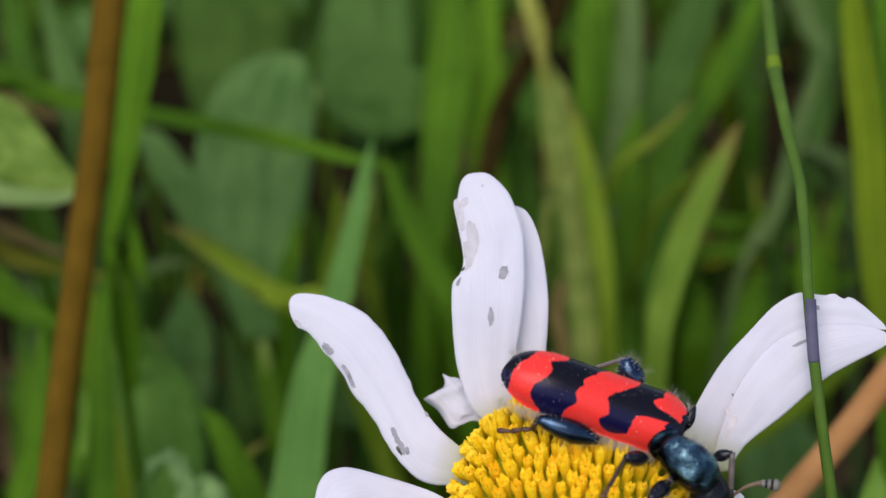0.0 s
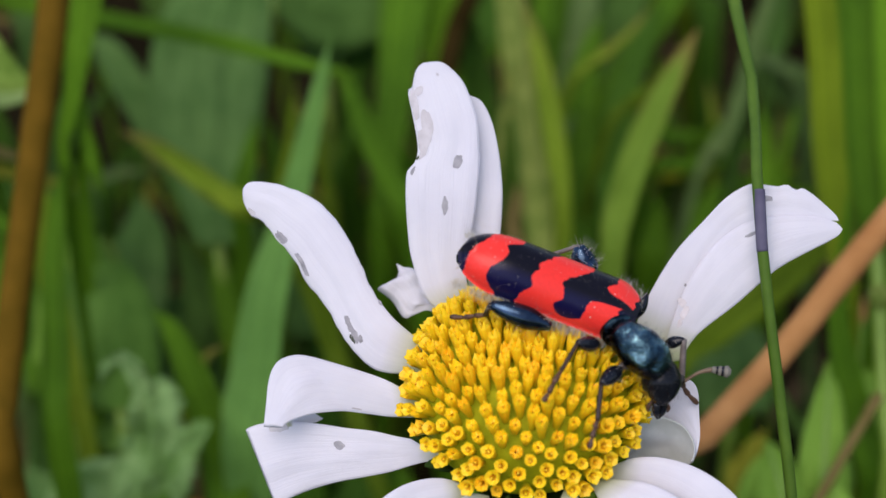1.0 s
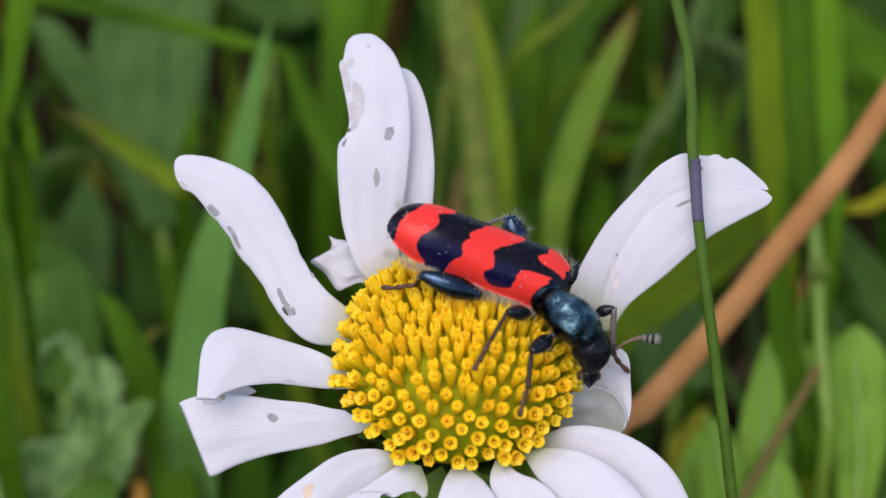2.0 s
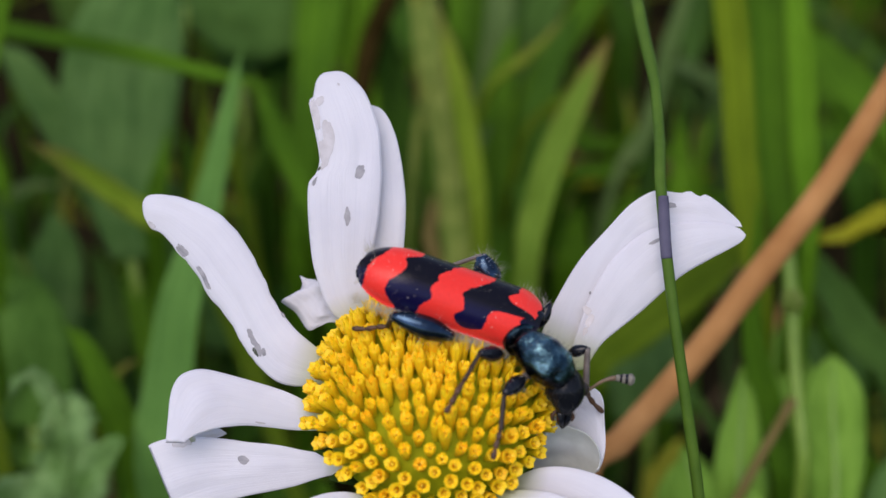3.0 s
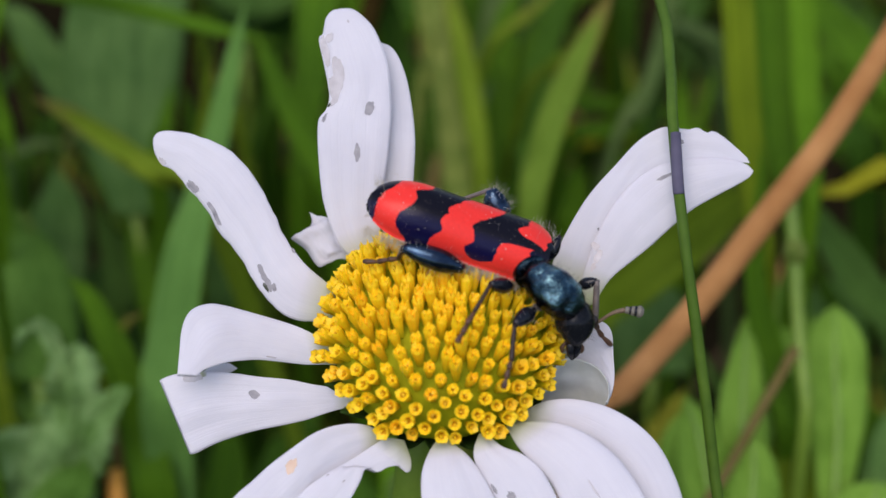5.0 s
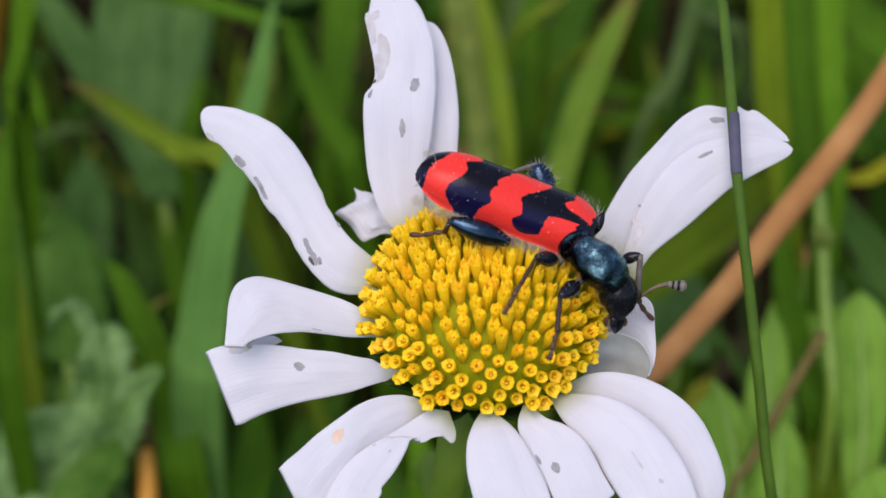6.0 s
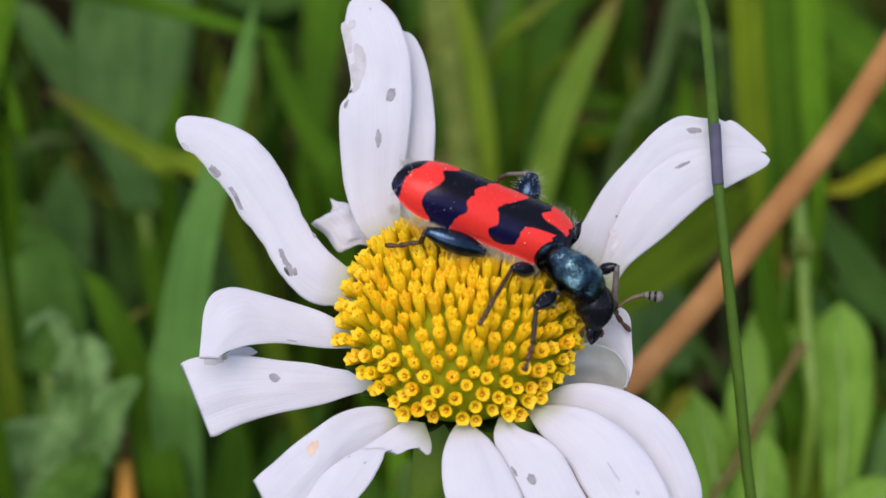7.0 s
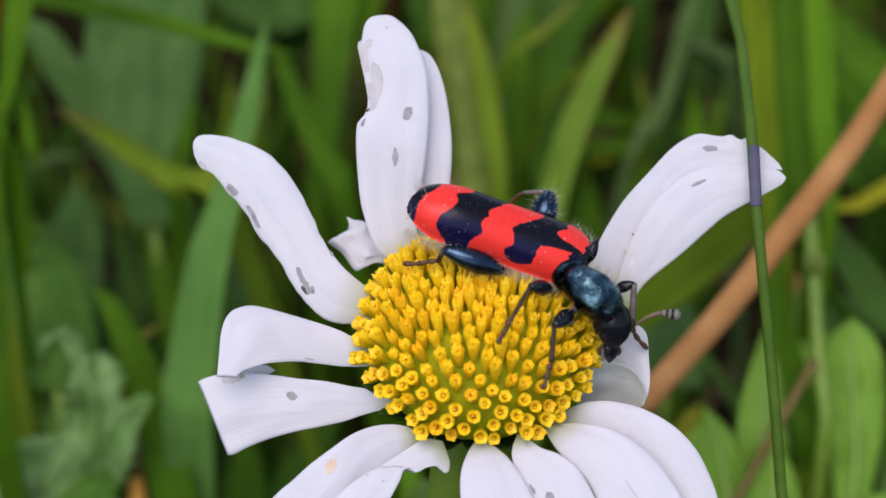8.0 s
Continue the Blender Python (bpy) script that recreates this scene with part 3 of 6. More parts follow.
petal([(-2.91, -5.36, -0.74), (-3.78, -5.18, -0.32), (-4.61, -5.19, -0.06), (-5.68, -5.43, 0.10), (-6.74, -5.91, 0.12), (-7.80, -6.65, -0.07), (-9.01, -7.53, -0.38), (-9.91, -8.26, -0.74), (-10.58, -8.74, -1.00), (-11.03, -9.14, -1.22)],
      [(-2.76, -5.87, -1.10), (-3.47, -6.13, -1.07), (-4.76, -6.97, -1.22), (-6.28, -7.99, -1.41), (-7.19, -9.14, -1.85), (-8.09, -10.25, -2.34), (-8.69, -11.05, -2.77), (-9.00, -11.44, -3.00), (-9.45, -11.14, -2.72), (-9.90, -10.99, -2.56)],
      "white petal with small brown stain", [(0.594, -0.50, 0.038, 0.21, BROWN_SPOT)], cup=0.12, seed=8)
petal([(-1.83, -6.00, -0.46), (-2.75, -5.97, -0.27), (-3.37, -6.27, -0.36), (-4.74, -7.13, -0.63), (-6.26, -8.02, -0.80), (-7.41, -8.92, -1.12), (-8.13, -9.90, -1.59), (-8.60, -10.71, -1.99), (-8.96, -11.52, -2.39), (-9.25, -12.37, -2.82)],
      [(-1.67, -6.34, -0.71), (-1.46, -6.95, -1.01), (-1.52, -7.45, -1.26), (-1.80, -7.52, -1.25), (-2.07, -7.28, -0.99), (-2.72, -7.39, -0.93), (-3.09, -7.61, -0.96), (-3.39, -7.67, -0.92), (-3.54, -7.53, -0.74), (-3.94, -7.66, -0.70), (-4.12, -8.12, -0.88), (-4.57, -8.93, -1.23), (-5.03, -9.54, -1.50), (-5.48, -10.04, -1.72), (-5.45, -10.25, -1.83), (-5.69, -10.64, -2.01), (-6.17, -11.35, -2.33), (-6.52, -12.37, -2.83)],
      "torn white petal with bitten edge", [(0.450, -0.80, 0.009, 0.06, BITE_OR_SHADE), (0.488, 0.25, 0.009, 0.05, BITE_OR_SHADE)], cup=0.08, seed=9)
petal([(0.05, -6.05, -0.01), (-0.51, -7.01, -0.06), (-0.86, -8.06, -0.17), (-0.92, -9.03, -0.49), (-0.83, -9.86, -0.85), (-0.62, -10.60, -1.18), (-0.38, -11.44, -1.69), (-0.02, -12.47, -2.30), (0.73, -13.44, -3.01), (1.48, -13.68, -3.19)],
      [(0.35, -6.05, -0.01), (1.08, -6.73, 0.01), (1.62, -7.26, 0.01), (2.27, -8.22, -0.09), (2.92, -9.32, -0.57), (3.39, -10.29, -1.00), (3.75, -11.44, -1.70), (3.59, -12.58, -2.40), (2.69, -13.44, -3.02), (1.48, -13.68, -3.19)],
      "white petal drooping towards the grass", [], cup=0.14, seed=10)
petal([(2.20, -5.90, 0.09), (1.91, -6.72, -0.08), (1.93, -7.43, -0.24), (2.28, -8.20, -0.42), (2.81, -9.10, -0.67), (3.31, -10.00, -1.03), (3.81, -11.02, -1.53), (4.21, -11.88, -2.14), (4.66, -12.49, -2.58)],
      [(2.57, -5.90, 0.09), (3.37, -6.69, 0.06), (4.41, -7.24, 0.21), (5.30, -7.98, 0.11), (5.91, -8.84, -0.21), (6.35, -9.65, -0.60), (6.77, -10.29, -1.00), (6.98, -10.65, -1.26), (6.23, -11.02, -1.53)],
      "white petal with a grey bite mark", [(0.544, -0.45, 0.038, 0.14, BITE), (0.444, -0.85, 0.039, 0.06, BITE)], cup=0.12, seed=11)
petal([(3.64, -5.33, -0.24), (4.31, -6.58, -0.37), (5.04, -7.52, -0.40), (5.92, -8.52, -0.59), (6.44, -9.51, -0.86), (7.03, -10.42, -1.26), (7.67, -11.29, -1.66), (8.42, -12.29, -2.33), (9.32, -13.14, -2.95)],
      [(4.26, -5.13, -0.10), (5.71, -5.38, 0.36), (6.89, -5.78, 0.62), (8.08, -6.43, 0.63), (9.40, -7.50, 0.37), (10.57, -8.98, -0.27), (11.29, -10.43, -1.05), (11.59, -11.92, -2.07), (10.38, -13.07, -2.90)],
      "broad white petal drooping outward", [(0.650, 0.20, 0.012, 0.05, BITE_OR_SHADE), (0.525, -0.05, 0.046, 0.03, BITE_OR_SHADE)], cup=0.2, seed=12)
petal([(4.29, -4.76, -1.56), (5.82, -5.22, -1.39), (7.35, -5.89, -1.36), (8.84, -7.29, -1.71), (10.02, -8.90, -2.29), (10.59, -10.56, -3.05), (11.33, -12.11, -4.01), (12.24, -12.01, -3.87)],
      [(4.29, -4.20, -1.16), (5.37, -3.78, -0.53), (6.44, -3.67, -0.18), (7.67, -3.82, 0.01), (9.19, -4.32, 0.05), (10.69, -5.21, -0.16), (11.88, -6.36, -0.62), (12.64, -7.72, -1.28), (13.04, -8.81, -1.82), (13.16, -9.53, -2.28), (13.03, -10.09, -2.64), (12.96, -10.99, -3.22), (12.24, -12.01, -3.87)],
      "broad white petal curving down to one side", [], cup=0.2, seed=13)
petal([(5.74, 0.22, -1.68), (6.97, 0.53, -0.69), (7.89, 0.80, 0.06), (8.81, 0.90, 0.59), (9.36, 0.64, 0.68), (9.65, 0.05, 0.54), (9.67, -1.04, 0.24), (9.70, -2.10, -0.15), (9.59, -2.81, -0.49), (9.23, -3.50, -0.80)],
      [(5.74, -1.09, -2.63), (6.79, -0.69, -1.17), (7.42, -0.73, -0.75), (8.09, -1.05, -0.50), (8.63, -1.46, -0.38), (9.03, -1.97, -0.35), (9.29, -2.41, -0.42), (9.41, -2.83, -0.57), (9.36, -3.19, -0.71), (9.16, -3.53, -0.82)],
      "white petal curled back at its edge", [], cup=0.06, seed=14)
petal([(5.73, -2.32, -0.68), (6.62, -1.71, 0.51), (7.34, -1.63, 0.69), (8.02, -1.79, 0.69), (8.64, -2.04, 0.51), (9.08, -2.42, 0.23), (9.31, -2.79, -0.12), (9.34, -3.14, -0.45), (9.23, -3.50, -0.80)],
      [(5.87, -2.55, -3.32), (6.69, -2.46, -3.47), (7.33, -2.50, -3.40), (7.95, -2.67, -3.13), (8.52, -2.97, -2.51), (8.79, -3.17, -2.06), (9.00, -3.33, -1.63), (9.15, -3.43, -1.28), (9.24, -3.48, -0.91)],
      "petal folded over, its grey underside showing with painted shade", [], cup=-0.1, seed=17)
petal([(5.84, 3.69, -1.01), (6.62, 5.28, 0.26), (7.30, 6.45, 1.20), (8.60, 8.13, 2.56), (10.22, 9.54, 3.72), (11.43, 10.56, 4.48), (12.50, 11.12, 4.88), (13.16, 11.25, 4.97), (13.81, 11.17, 4.92), (14.46, 11.11, 4.89), (14.85, 11.20, 4.98), (15.20, 11.01, 4.86), (15.46, 10.92, 4.81), (15.79, 10.99, 4.88), (16.40, 10.65, 4.68), (17.04, 10.18, 4.38), (17.62, 9.71, 4.08), (17.78, 9.46, 3.92)],
      [(8.30, 3.30, -1.30), (8.78, 4.57, -0.26), (9.49, 6.34, 1.19), (10.71, 7.97, 2.55), (12.01, 9.01, 3.34), (13.48, 9.54, 3.73), (14.94, 9.67, 3.87), (16.56, 9.53, 3.89), (17.78, 9.43, 3.90)],
      "white petal leaning up and outward", [(0.719, -0.20, 0.024, 0.18, BITE), (0.294, 0.55, 0.006, 0.07, BITE), (0.231, 0.80, 0.013, 0.31, BITE_OR_SHADE), (0.206, 1.00, 0.032, 0.18, BITE_OR_SHADE)], cup=0.06, seed=15)
petal([(7.77, 2.94, -1.07), (8.25, 4.33, 0.07), (9.12, 6.25, 1.59), (10.42, 7.96, 2.83), (11.82, 8.99, 3.58), (13.29, 9.51, 3.96), (14.91, 9.65, 4.10), (16.53, 9.55, 4.12), (17.56, 9.27, 4.00), (17.97, 8.94, 3.79)],
      [(8.91, 3.07, -0.97), (9.56, 3.89, -0.27), (10.20, 4.43, 0.20), (11.99, 5.54, 1.07), (13.29, 6.48, 1.76), (14.46, 7.27, 2.33), (15.89, 7.92, 2.83), (17.01, 8.34, 3.24), (17.75, 8.67, 3.56), (17.97, 8.94, 3.79)],
      "white petal leaning up and outward", [(0.244, -0.85, 0.015, 0.23, STAIN), (0.213, -0.50, 0.028, 0.19, STAIN), (0.169, -0.50, 0.018, 0.15, STAIN), (0.631, -0.55, 0.031, 0.07, BITE)], cup=0.14, seed=16)


def dome(r, h, z0=0.0):
    bm = bmesh.new()
    rows, sides = [], 40
    for i in range(1, 15):
        a = radians(112) * i / 14
        rows.append([bm.verts.new((Vector((math.cos(b) * math.sin(a) * r, math.sin(b) * math.sin(a) * r, z0 + math.cos(a) * h))) * MM)
                     for b in (j * math.tau / sides for j in range(sides))])
    for a, b in zip(rows, rows[1:]):
        for j in range(sides):
            bm.faces.new((a[j], b[j], b[(j + 1) % sides], a[(j + 1) % sides]))
    tip = bm.verts.new((0, 0, (z0 + h) * MM))
    for j in range(sides):
        bm.faces.new((tip, rows[0][j], rows[0][(j + 1) % sides]))
    bm.faces.new(rows[-1][::-1])
    return bm


HEART_AT = Vector((0.18, 0.22, 0.0))
heart = part("heart", dome(6.05, 3.95), HEART, daisy, "greenish yellow domed heart")
heart.location = HEART_AT * MM


def floret_mesh(open_, tall, rnd):
    """A tubular floret about a millimetre long with five uneven teeth round its mouth, standing on z = 0."""
    bm = bmesh.new()
    rim = 0.35 + 0.03 * open_
    levels = [(0.0, 0.20), (tall * 0.35, 0.25), (tall * 0.7, rim * 0.93), (tall * 0.9, rim * 1.02)]
    rings = [[bm.verts.new(Vector((math.cos(a) * r, math.sin(a) * r, z)) * MM) for a in (j * math.tau / 10 for j in range(10))] for z, r in levels]
    crown = []
    for j in range(10):
        a = j * math.tau / 10 + rnd.uniform(-0.12, 0.12)
        r, z = rim * rnd.uniform(0.92, 1.04), tall * 0.96
        if j % 2 == 0:
            z += rnd.uniform(0.06, 0.20) if open_ > 0.5 else rnd.uniform(0.18, 0.50)
            r = rim * (0.72 + 0.38 * open_) * rnd.uniform(0.85, 1.15)
        crown.append(bm.verts.new(Vector((math.cos(a) * r, math.sin(a) * r, z)) * MM))
    rings.append(crown)
    for a, b in zip(rings, rings[1:]):
        for j in range(10):
            bm.faces.new((a[j], a[(j + 1) % 10], b[(j + 1) % 10], b[j]))
    k = 0.05 + 0.155 * open_
    lip = [bm.verts.new(Vector((math.cos(a) * k * rnd.uniform(0.75, 1.2), math.sin(a) * k * rnd.uniform(0.75, 1.2), tall * (0.93 - 0.1 * open_))) * MM) for a in (j * math.tau / 10 for j in range(10))]
    for j in range(10):
        bm.faces.new((crown[j], crown[(j + 1) % 10], lip[(j + 1) % 10], lip[j]))
    pit = bm.verts.new((0.04 * MM, 0, tall * 0.45 * MM))
    for j in range(10):
        f = bm.faces.new((lip[j], lip[(j + 1) % 10], pit))
        f.material_index = 1
    if open_ > 0.3:  # the style standing in the mouth
        x, y, z = rnd.uniform(-0.08, 0.08), rnd.uniform(-0.08, 0.08), tall * rnd.uniform(0.9, 1.05)
        foot = [bm.verts.new(Vector((x + math.cos(a) * 0.07, y + math.sin(a) * 0.07, tall * 0.5)) * MM) for a in (0.3, 1.9, 3.4, 5.0)]
        top = [bm.verts.new(Vector((x + math.cos(a) * 0.085, y + math.sin(a) * 0.05, z)) * MM) for a in (0.3, 1.9, 3.4, 5.0)]
        for j in range(4):
            bm.faces.new((foot[j], foot[(j + 1) % 4], top[(j + 1) % 4], top[j]))
        bm.faces.new(top)
    return bm


def florets():
    rnd = random.Random(4)
    shapes = []
    for o, t in ((0.95, 0.95), (0.75, 1.1), (0.35, 1.3), (0.2, 1.45)):
        shapes.append([part("floret", floret_mesh(o, t, rnd), [FLORET, MOUTH], daisy, smooth=False).data for _ in range(4)])
    for ob in [o for o in daisy.children if o.name.startswith("floret")]:
        bpy.data.objects.remove(ob)
    count = 300
    for i in range(count):
        u = (i + 0.5) / count
        a = math.acos(1 - u ** 1.22 * 1.02)
        b = i * 2.39996 + rnd.uniform(-0.03, 0.03)
        p = HEART_AT + Vector((math.cos(b) * math.sin(a) * 6.1, math.sin(b) * math.sin(a) * 6.1, math.cos(a) * 3.9))
        n = Vector(((p.x - HEART_AT.x) / 36, (p.y - HEART_AT.y) / 36, p.z / 15.5)).normalized()
        rise = max(0.0, 1.0 - u * 1.25)  # the inner ones stand upright, the outer ones lean out
        up = (n * (0.75 - 0.3 * rise) + Vector((rnd.gauss(0, 0.07), 0.06 + 0.42 * rise + rnd.gauss(0, 0.07), 0.42 + 0.1 * rise))).normalized()
        kind = 0 if u > 0.76 else 1 if u > 0.54 else 2 if u > 0.30 else 3
        if rnd.random() < 0.2:
            kind = min(3, kind + 1)
        ob = new("floret", rnd.choice(shapes[kind]))
        ob.parent = daisy
        k = rnd.uniform(0.88, 1.12) * (1.0 if kind < 2 else 0.96)
        ob.matrix_basis = Matrix.LocRotScale(p * MM, up.to_track_quat("Z", "Y") @ Euler((0, 0, rnd.uniform(0, 6))).to_quaternion(), (k, k, k * rnd.uniform(0.82, 1.2)))


def bracts():
    """The green cup of narrow scales under the petals, and the stalk."""
    part("cup", dome(5.6, -3.2, -0.6), BRACT, daisy, "green cup below the petals")
    for i in range(20):
        a = i * math.tau / 20
        d = Vector((math.cos(a), math.sin(a), 0))
        sh = Sheet([d * 2.0 + Vector((0, 0, -3.9)), d * 4.8 + Vector((0, 0, -2.6)), d * 6.6 + Vector((0, 0, -1.0))], [0.7, 0.9, 0.5], d * 0.5 + Vector((0, 0, -1)), rows=8, rd=0.5, seed=i)
        part("bract", sh.mesh(6), BRACT, daisy)
    rod("stalk", [(-0.4, 0.2, -3.2), (-1.53, -4.55, -8.25), (-2.11, -4.82, -13.39), (-3.5, 14.0, -45.0), (-5.0, 13.5, -86.5)], [1.5, 1.15, 1.1, 1.2, 1.4], STALK, daisy, "ribbed green flower stalk", 12, 24)


florets()
bracts()

# ---- beetle ----
beetle = tagged(new("beetle"), "hairy red beetle with blue-black bands, feeding on the daisy", "beetle")
beetle.matrix_basis = pose(0.00657, -0.00196, 0.09243, 20.87, 24.76, -1.97)


def elytron(side):
    """One wing case: x from 0.7 at the shoulder to -9.75 at the tip."""
    bm = bmesh.new()
    rows, cols, grid = 34, 14, []
    for i in range(rows + 1):
        v = i / rows
        x = 0.7 - 10.07 * v
        w = (1.75 - 0.08 * v) * max(0.0, 1 - max(0.0, (v - 0.69) / 0.31) ** 2.7) ** 0.5
        w *= 1 - 0.30 * max(0.0, 1 - v / 0.09) ** 2
        h = 1.8 * (1 - max(0.0, (v - 0.7) / 0.3) ** 2 * 0.6) * (0.80 + 0.20 * min(1, v * 8))
        row = []
        for j in range(cols + 1):
            a = radians(100.0 * j / cols)
            y = math.sin(a) ** 0.85 * w if a < math.pi / 2 else w * (1 - 0.03 * (j - cols) ** 2)
            z = (max(0.0, math.cos(a)) ** 0.8 if a < math.pi / 2 else -0.12) * h
            dent = 0.03 * math.exp(-(j / 1.3) ** 2)
            row.append(bm.verts.new(Vector((x, side * (y - 0.003), z - 0.35 - dent)) * MM))
        grid.append(row)
    for a, b in zip(grid, grid[1:]):
        for j in range(cols):
            bm.faces.new((a[j], a[j + 1], b[j + 1], b[j])[::side])
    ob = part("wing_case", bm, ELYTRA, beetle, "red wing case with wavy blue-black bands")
    ob.location = (0.13 * MM, 0.08 * MM, 0.0)
    return ob


def beetle_body():
    elytron(1), elytron(-1)
    part("abdomen", egg(bmesh.new(), (-4.3, 0.08, -0.75), (4.9, 1.5, 1.05)), BLACK, beetle, "black hairy underside")
    part("scutellum", egg(bmesh.new(), (0.55, 0.1, 0.95), (0.5, 0.36, 0.2)), BLACK, beetle)
    # neck shield: a swollen barrel with a raised rim behind, narrowing to the head
    spine = [(-0.10, -0.95, 0.02), (0.12, -1.30, 0.32), (0.30, -1.55, 0.50), (0.64, -1.86, 0.69), (1.37, -2.30, 0.88), (2.10, -2.58, 0.74), (2.66, -2.64, 0.42)]
    shield = rod("pronotum", spine, [0.55, 0.74, 0.82, 1.02, 1.18, 1.13, 0.92], TEAL, beetle, "shiny dark teal pitted neck shield", 40, 48)
    for v in shield.data.vertices:  # shallow dents
        v.co += v.normal * MM * (0.10 * noise.noise(v.co / MM * 1.5) + 0.05 * noise.noise(v.co / MM * 3.6))
    rod("collar", [(-0.25, -0.85, -0.10), (0.08, -1.22, 0.24), (0.24, -1.44, 0.42)], [0.80, 1.00, 0.96], TEAL_RIM, beetle, "raised teal rim of the neck shield", 28, 10)
    rod("head", [(2.52, -2.46, 0.34), (2.86, -2.70, 0.18), (3.20, -3.04, -0.08), (3.40, -3.42, -0.32), (3.52, -3.80, -0.56), (3.60, -4.06, -0.75)], [0.70, 0.98, 1.08, 0.93, 0.62, 0.32], HEAD, beetle, "glossy black head bent down", 28, 28)
    for q in ((2.70, -3.36, -0.42), (4.16, -2.62, -0.12)):
        part("eye", egg(bmesh.new(), q, (0.36, 0.40, 0.44), None, 10, 14), EYE, beetle, "brown compound eye")
    rod("mandible", [(3.40, -4.02, -0.72), (3.62, -4.34, -1.10), (3.96, -4.40, -1.62)], [0.26, 0.22, 0.05], BLACK, beetle, "", 8, 8)
    rod("mandible", [(3.80, -3.86, -0.74), (3.98, -4.14, -1.16), (4.02, -4.34, -1.64)], [0.24, 0.20, 0.05], BLACK, beetle, "", 8, 8)
    rod("palp", [(3.20, -3.95, -0.90), (3.16, -4.12, -1.20), (3.33, -4.14, -1.56)], [0.09, 0.13, 0.10], BROWN, beetle, "", 7, 8)
    rod("palp", [(3.96, -3.72, -0.80), (4.22, -3.84, -1.00), (4.30, -3.92, -1.30)], [0.08, 0.12, 0.09], BROWN, beetle, "", 7, 8)
    rod("lip", [(3.30, -4.12, -0.20), (3.46, -4.05, -0.24), (3.62, -3.92, -0.26)], [0.07, 0.11, 0.07], PALE_LIP, beetle, "pale yellowish upper lip", 8, 6)


def antenna(pts):
    stem = rod("antenna", pts[:4], [0.14, 0.09, 0.10, 0.15], FEELER, beetle, "thin brown antenna with dark ringed club", 8, 16)
    a, b = Vector(pts[3]), Vector(pts[4])
    for k, (v, w, r, mt) in enumerate(((0.0, 0.24, 0.20, PALE), (0.22, 0.34, 0.23, BLACK), (0.33, 0.52, 0.27, PALE), (0.50, 0.66, 0.29, BLACK), (0.64, 1.0, 0.33, PALE))):
        q, e = a.lerp(b, v), a.lerp(b, w)
        rod("club_segment", [q, q.lerp(e, 0.5), e], [r * 0.85, r, r * (0.9 if k < 4 else 0.45)], mt, stem, "", 10, 6)


def leg(hip, knee, ankle, toes, thick, shin=0.15, shell=None, shank=None):
    """Femur at the hip joint, with its tibia and tarsus."""
    h = Vector(hip)
    k, a = Vector(knee) - h, Vector(ankle) - h
    femur = rod("femur", [(0, 0, 0), k * 0.35, k * 0.7, k], [thick * 0.4, thick, thick * 0.88, thick * 0.38], shell or BLACK, beetle, "swollen shiny blue-black femur" if shell else "black femur", 12, 12)
    femur.location = h * MM
    rod("tibia", [k, k.lerp(a, 0.5), a], [shin * 0.9, shin, shin * 1.05], shank or SHIN, femur, "pale greyish tibia" if shank else "", 8, 8)
    last = a
    for i, q in enumerate(toes):
        q = Vector(q) - h
        rod("tarsus_segment", [last, last.lerp(q, 0.75), q], [0.09, 0.16, 0.11], BROWN, femur, "brown foot segment", 7, 5)
        last = q
    return femur


beetle_body()
antenna([(4.47, -2.42, -0.79), (4.75, -2.20, -0.30), (5.15, -1.87, 0.30), (5.65, -1.69, 0.69), (6.58, -1.66, 1.09)])
leg((-3.28, -2.07, -0.63), (-6.73, -2.06, -0.80), (-6.55, -2.01, -1.98), [(-6.97, -1.98, -2.45), (-7.42, -2.02, -2.98), (-8.04, -1.96, -3.49)], 0.62, shell=BLUE)
leg((-0.50, -2.15, -0.44), (-2.01, -3.19, 0.55), (-2.43, -4.88, 0.09), [(-2.66, -5.68, -0.05), (-2.75, -6.21, -0.21), (-2.90, -6.75, -0.39)], 0.42, 0.12)
rod("trochanter", [(1.19, -2.69, -0.37), (1.0, -2.97, -0.28), (0.84, -3.22, -0.19)], [0.3, 0.2, 0.22], SHANK, beetle, "", 8, 6)
leg((0.88, -3.16, -0.21), (-0.22, -4.86, 0.33), (0.11, -6.80, -0.11), [(0.10, -7.21, -0.29), (0.16, -7.61, -0.56), (0.23, -8.09, -0.89)], 0.44, 0.14)
far_hind = leg((-1.54, 1.95, -1.02), (-1.76, 3.68, 0.17), (-2.66, 4.36, -1.61), [(-2.85, 4.41, -2.38), (-2.90, 4.35, -3.19)], 0.74, 0.12, shell=BLUE, shank=SHANK)
leg((1.17, 0.23, -0.27), (1.28, 1.36, 0.58), (1.44, 1.40, -0.62), [(1.75, 1.78, -1.78), (1.94, 1.81, -2.46)], 0.34)
leg((2.99, -0.88, 0.04), (3.67, -0.74, 0.97), (4.59, -2.02, -0.73), [(5.18, -1.83, -1.70), (5.72, -1.90, -2.11), (6.45, -1.97, -2.47)], 0.32, 0.18, shank=SHANK)


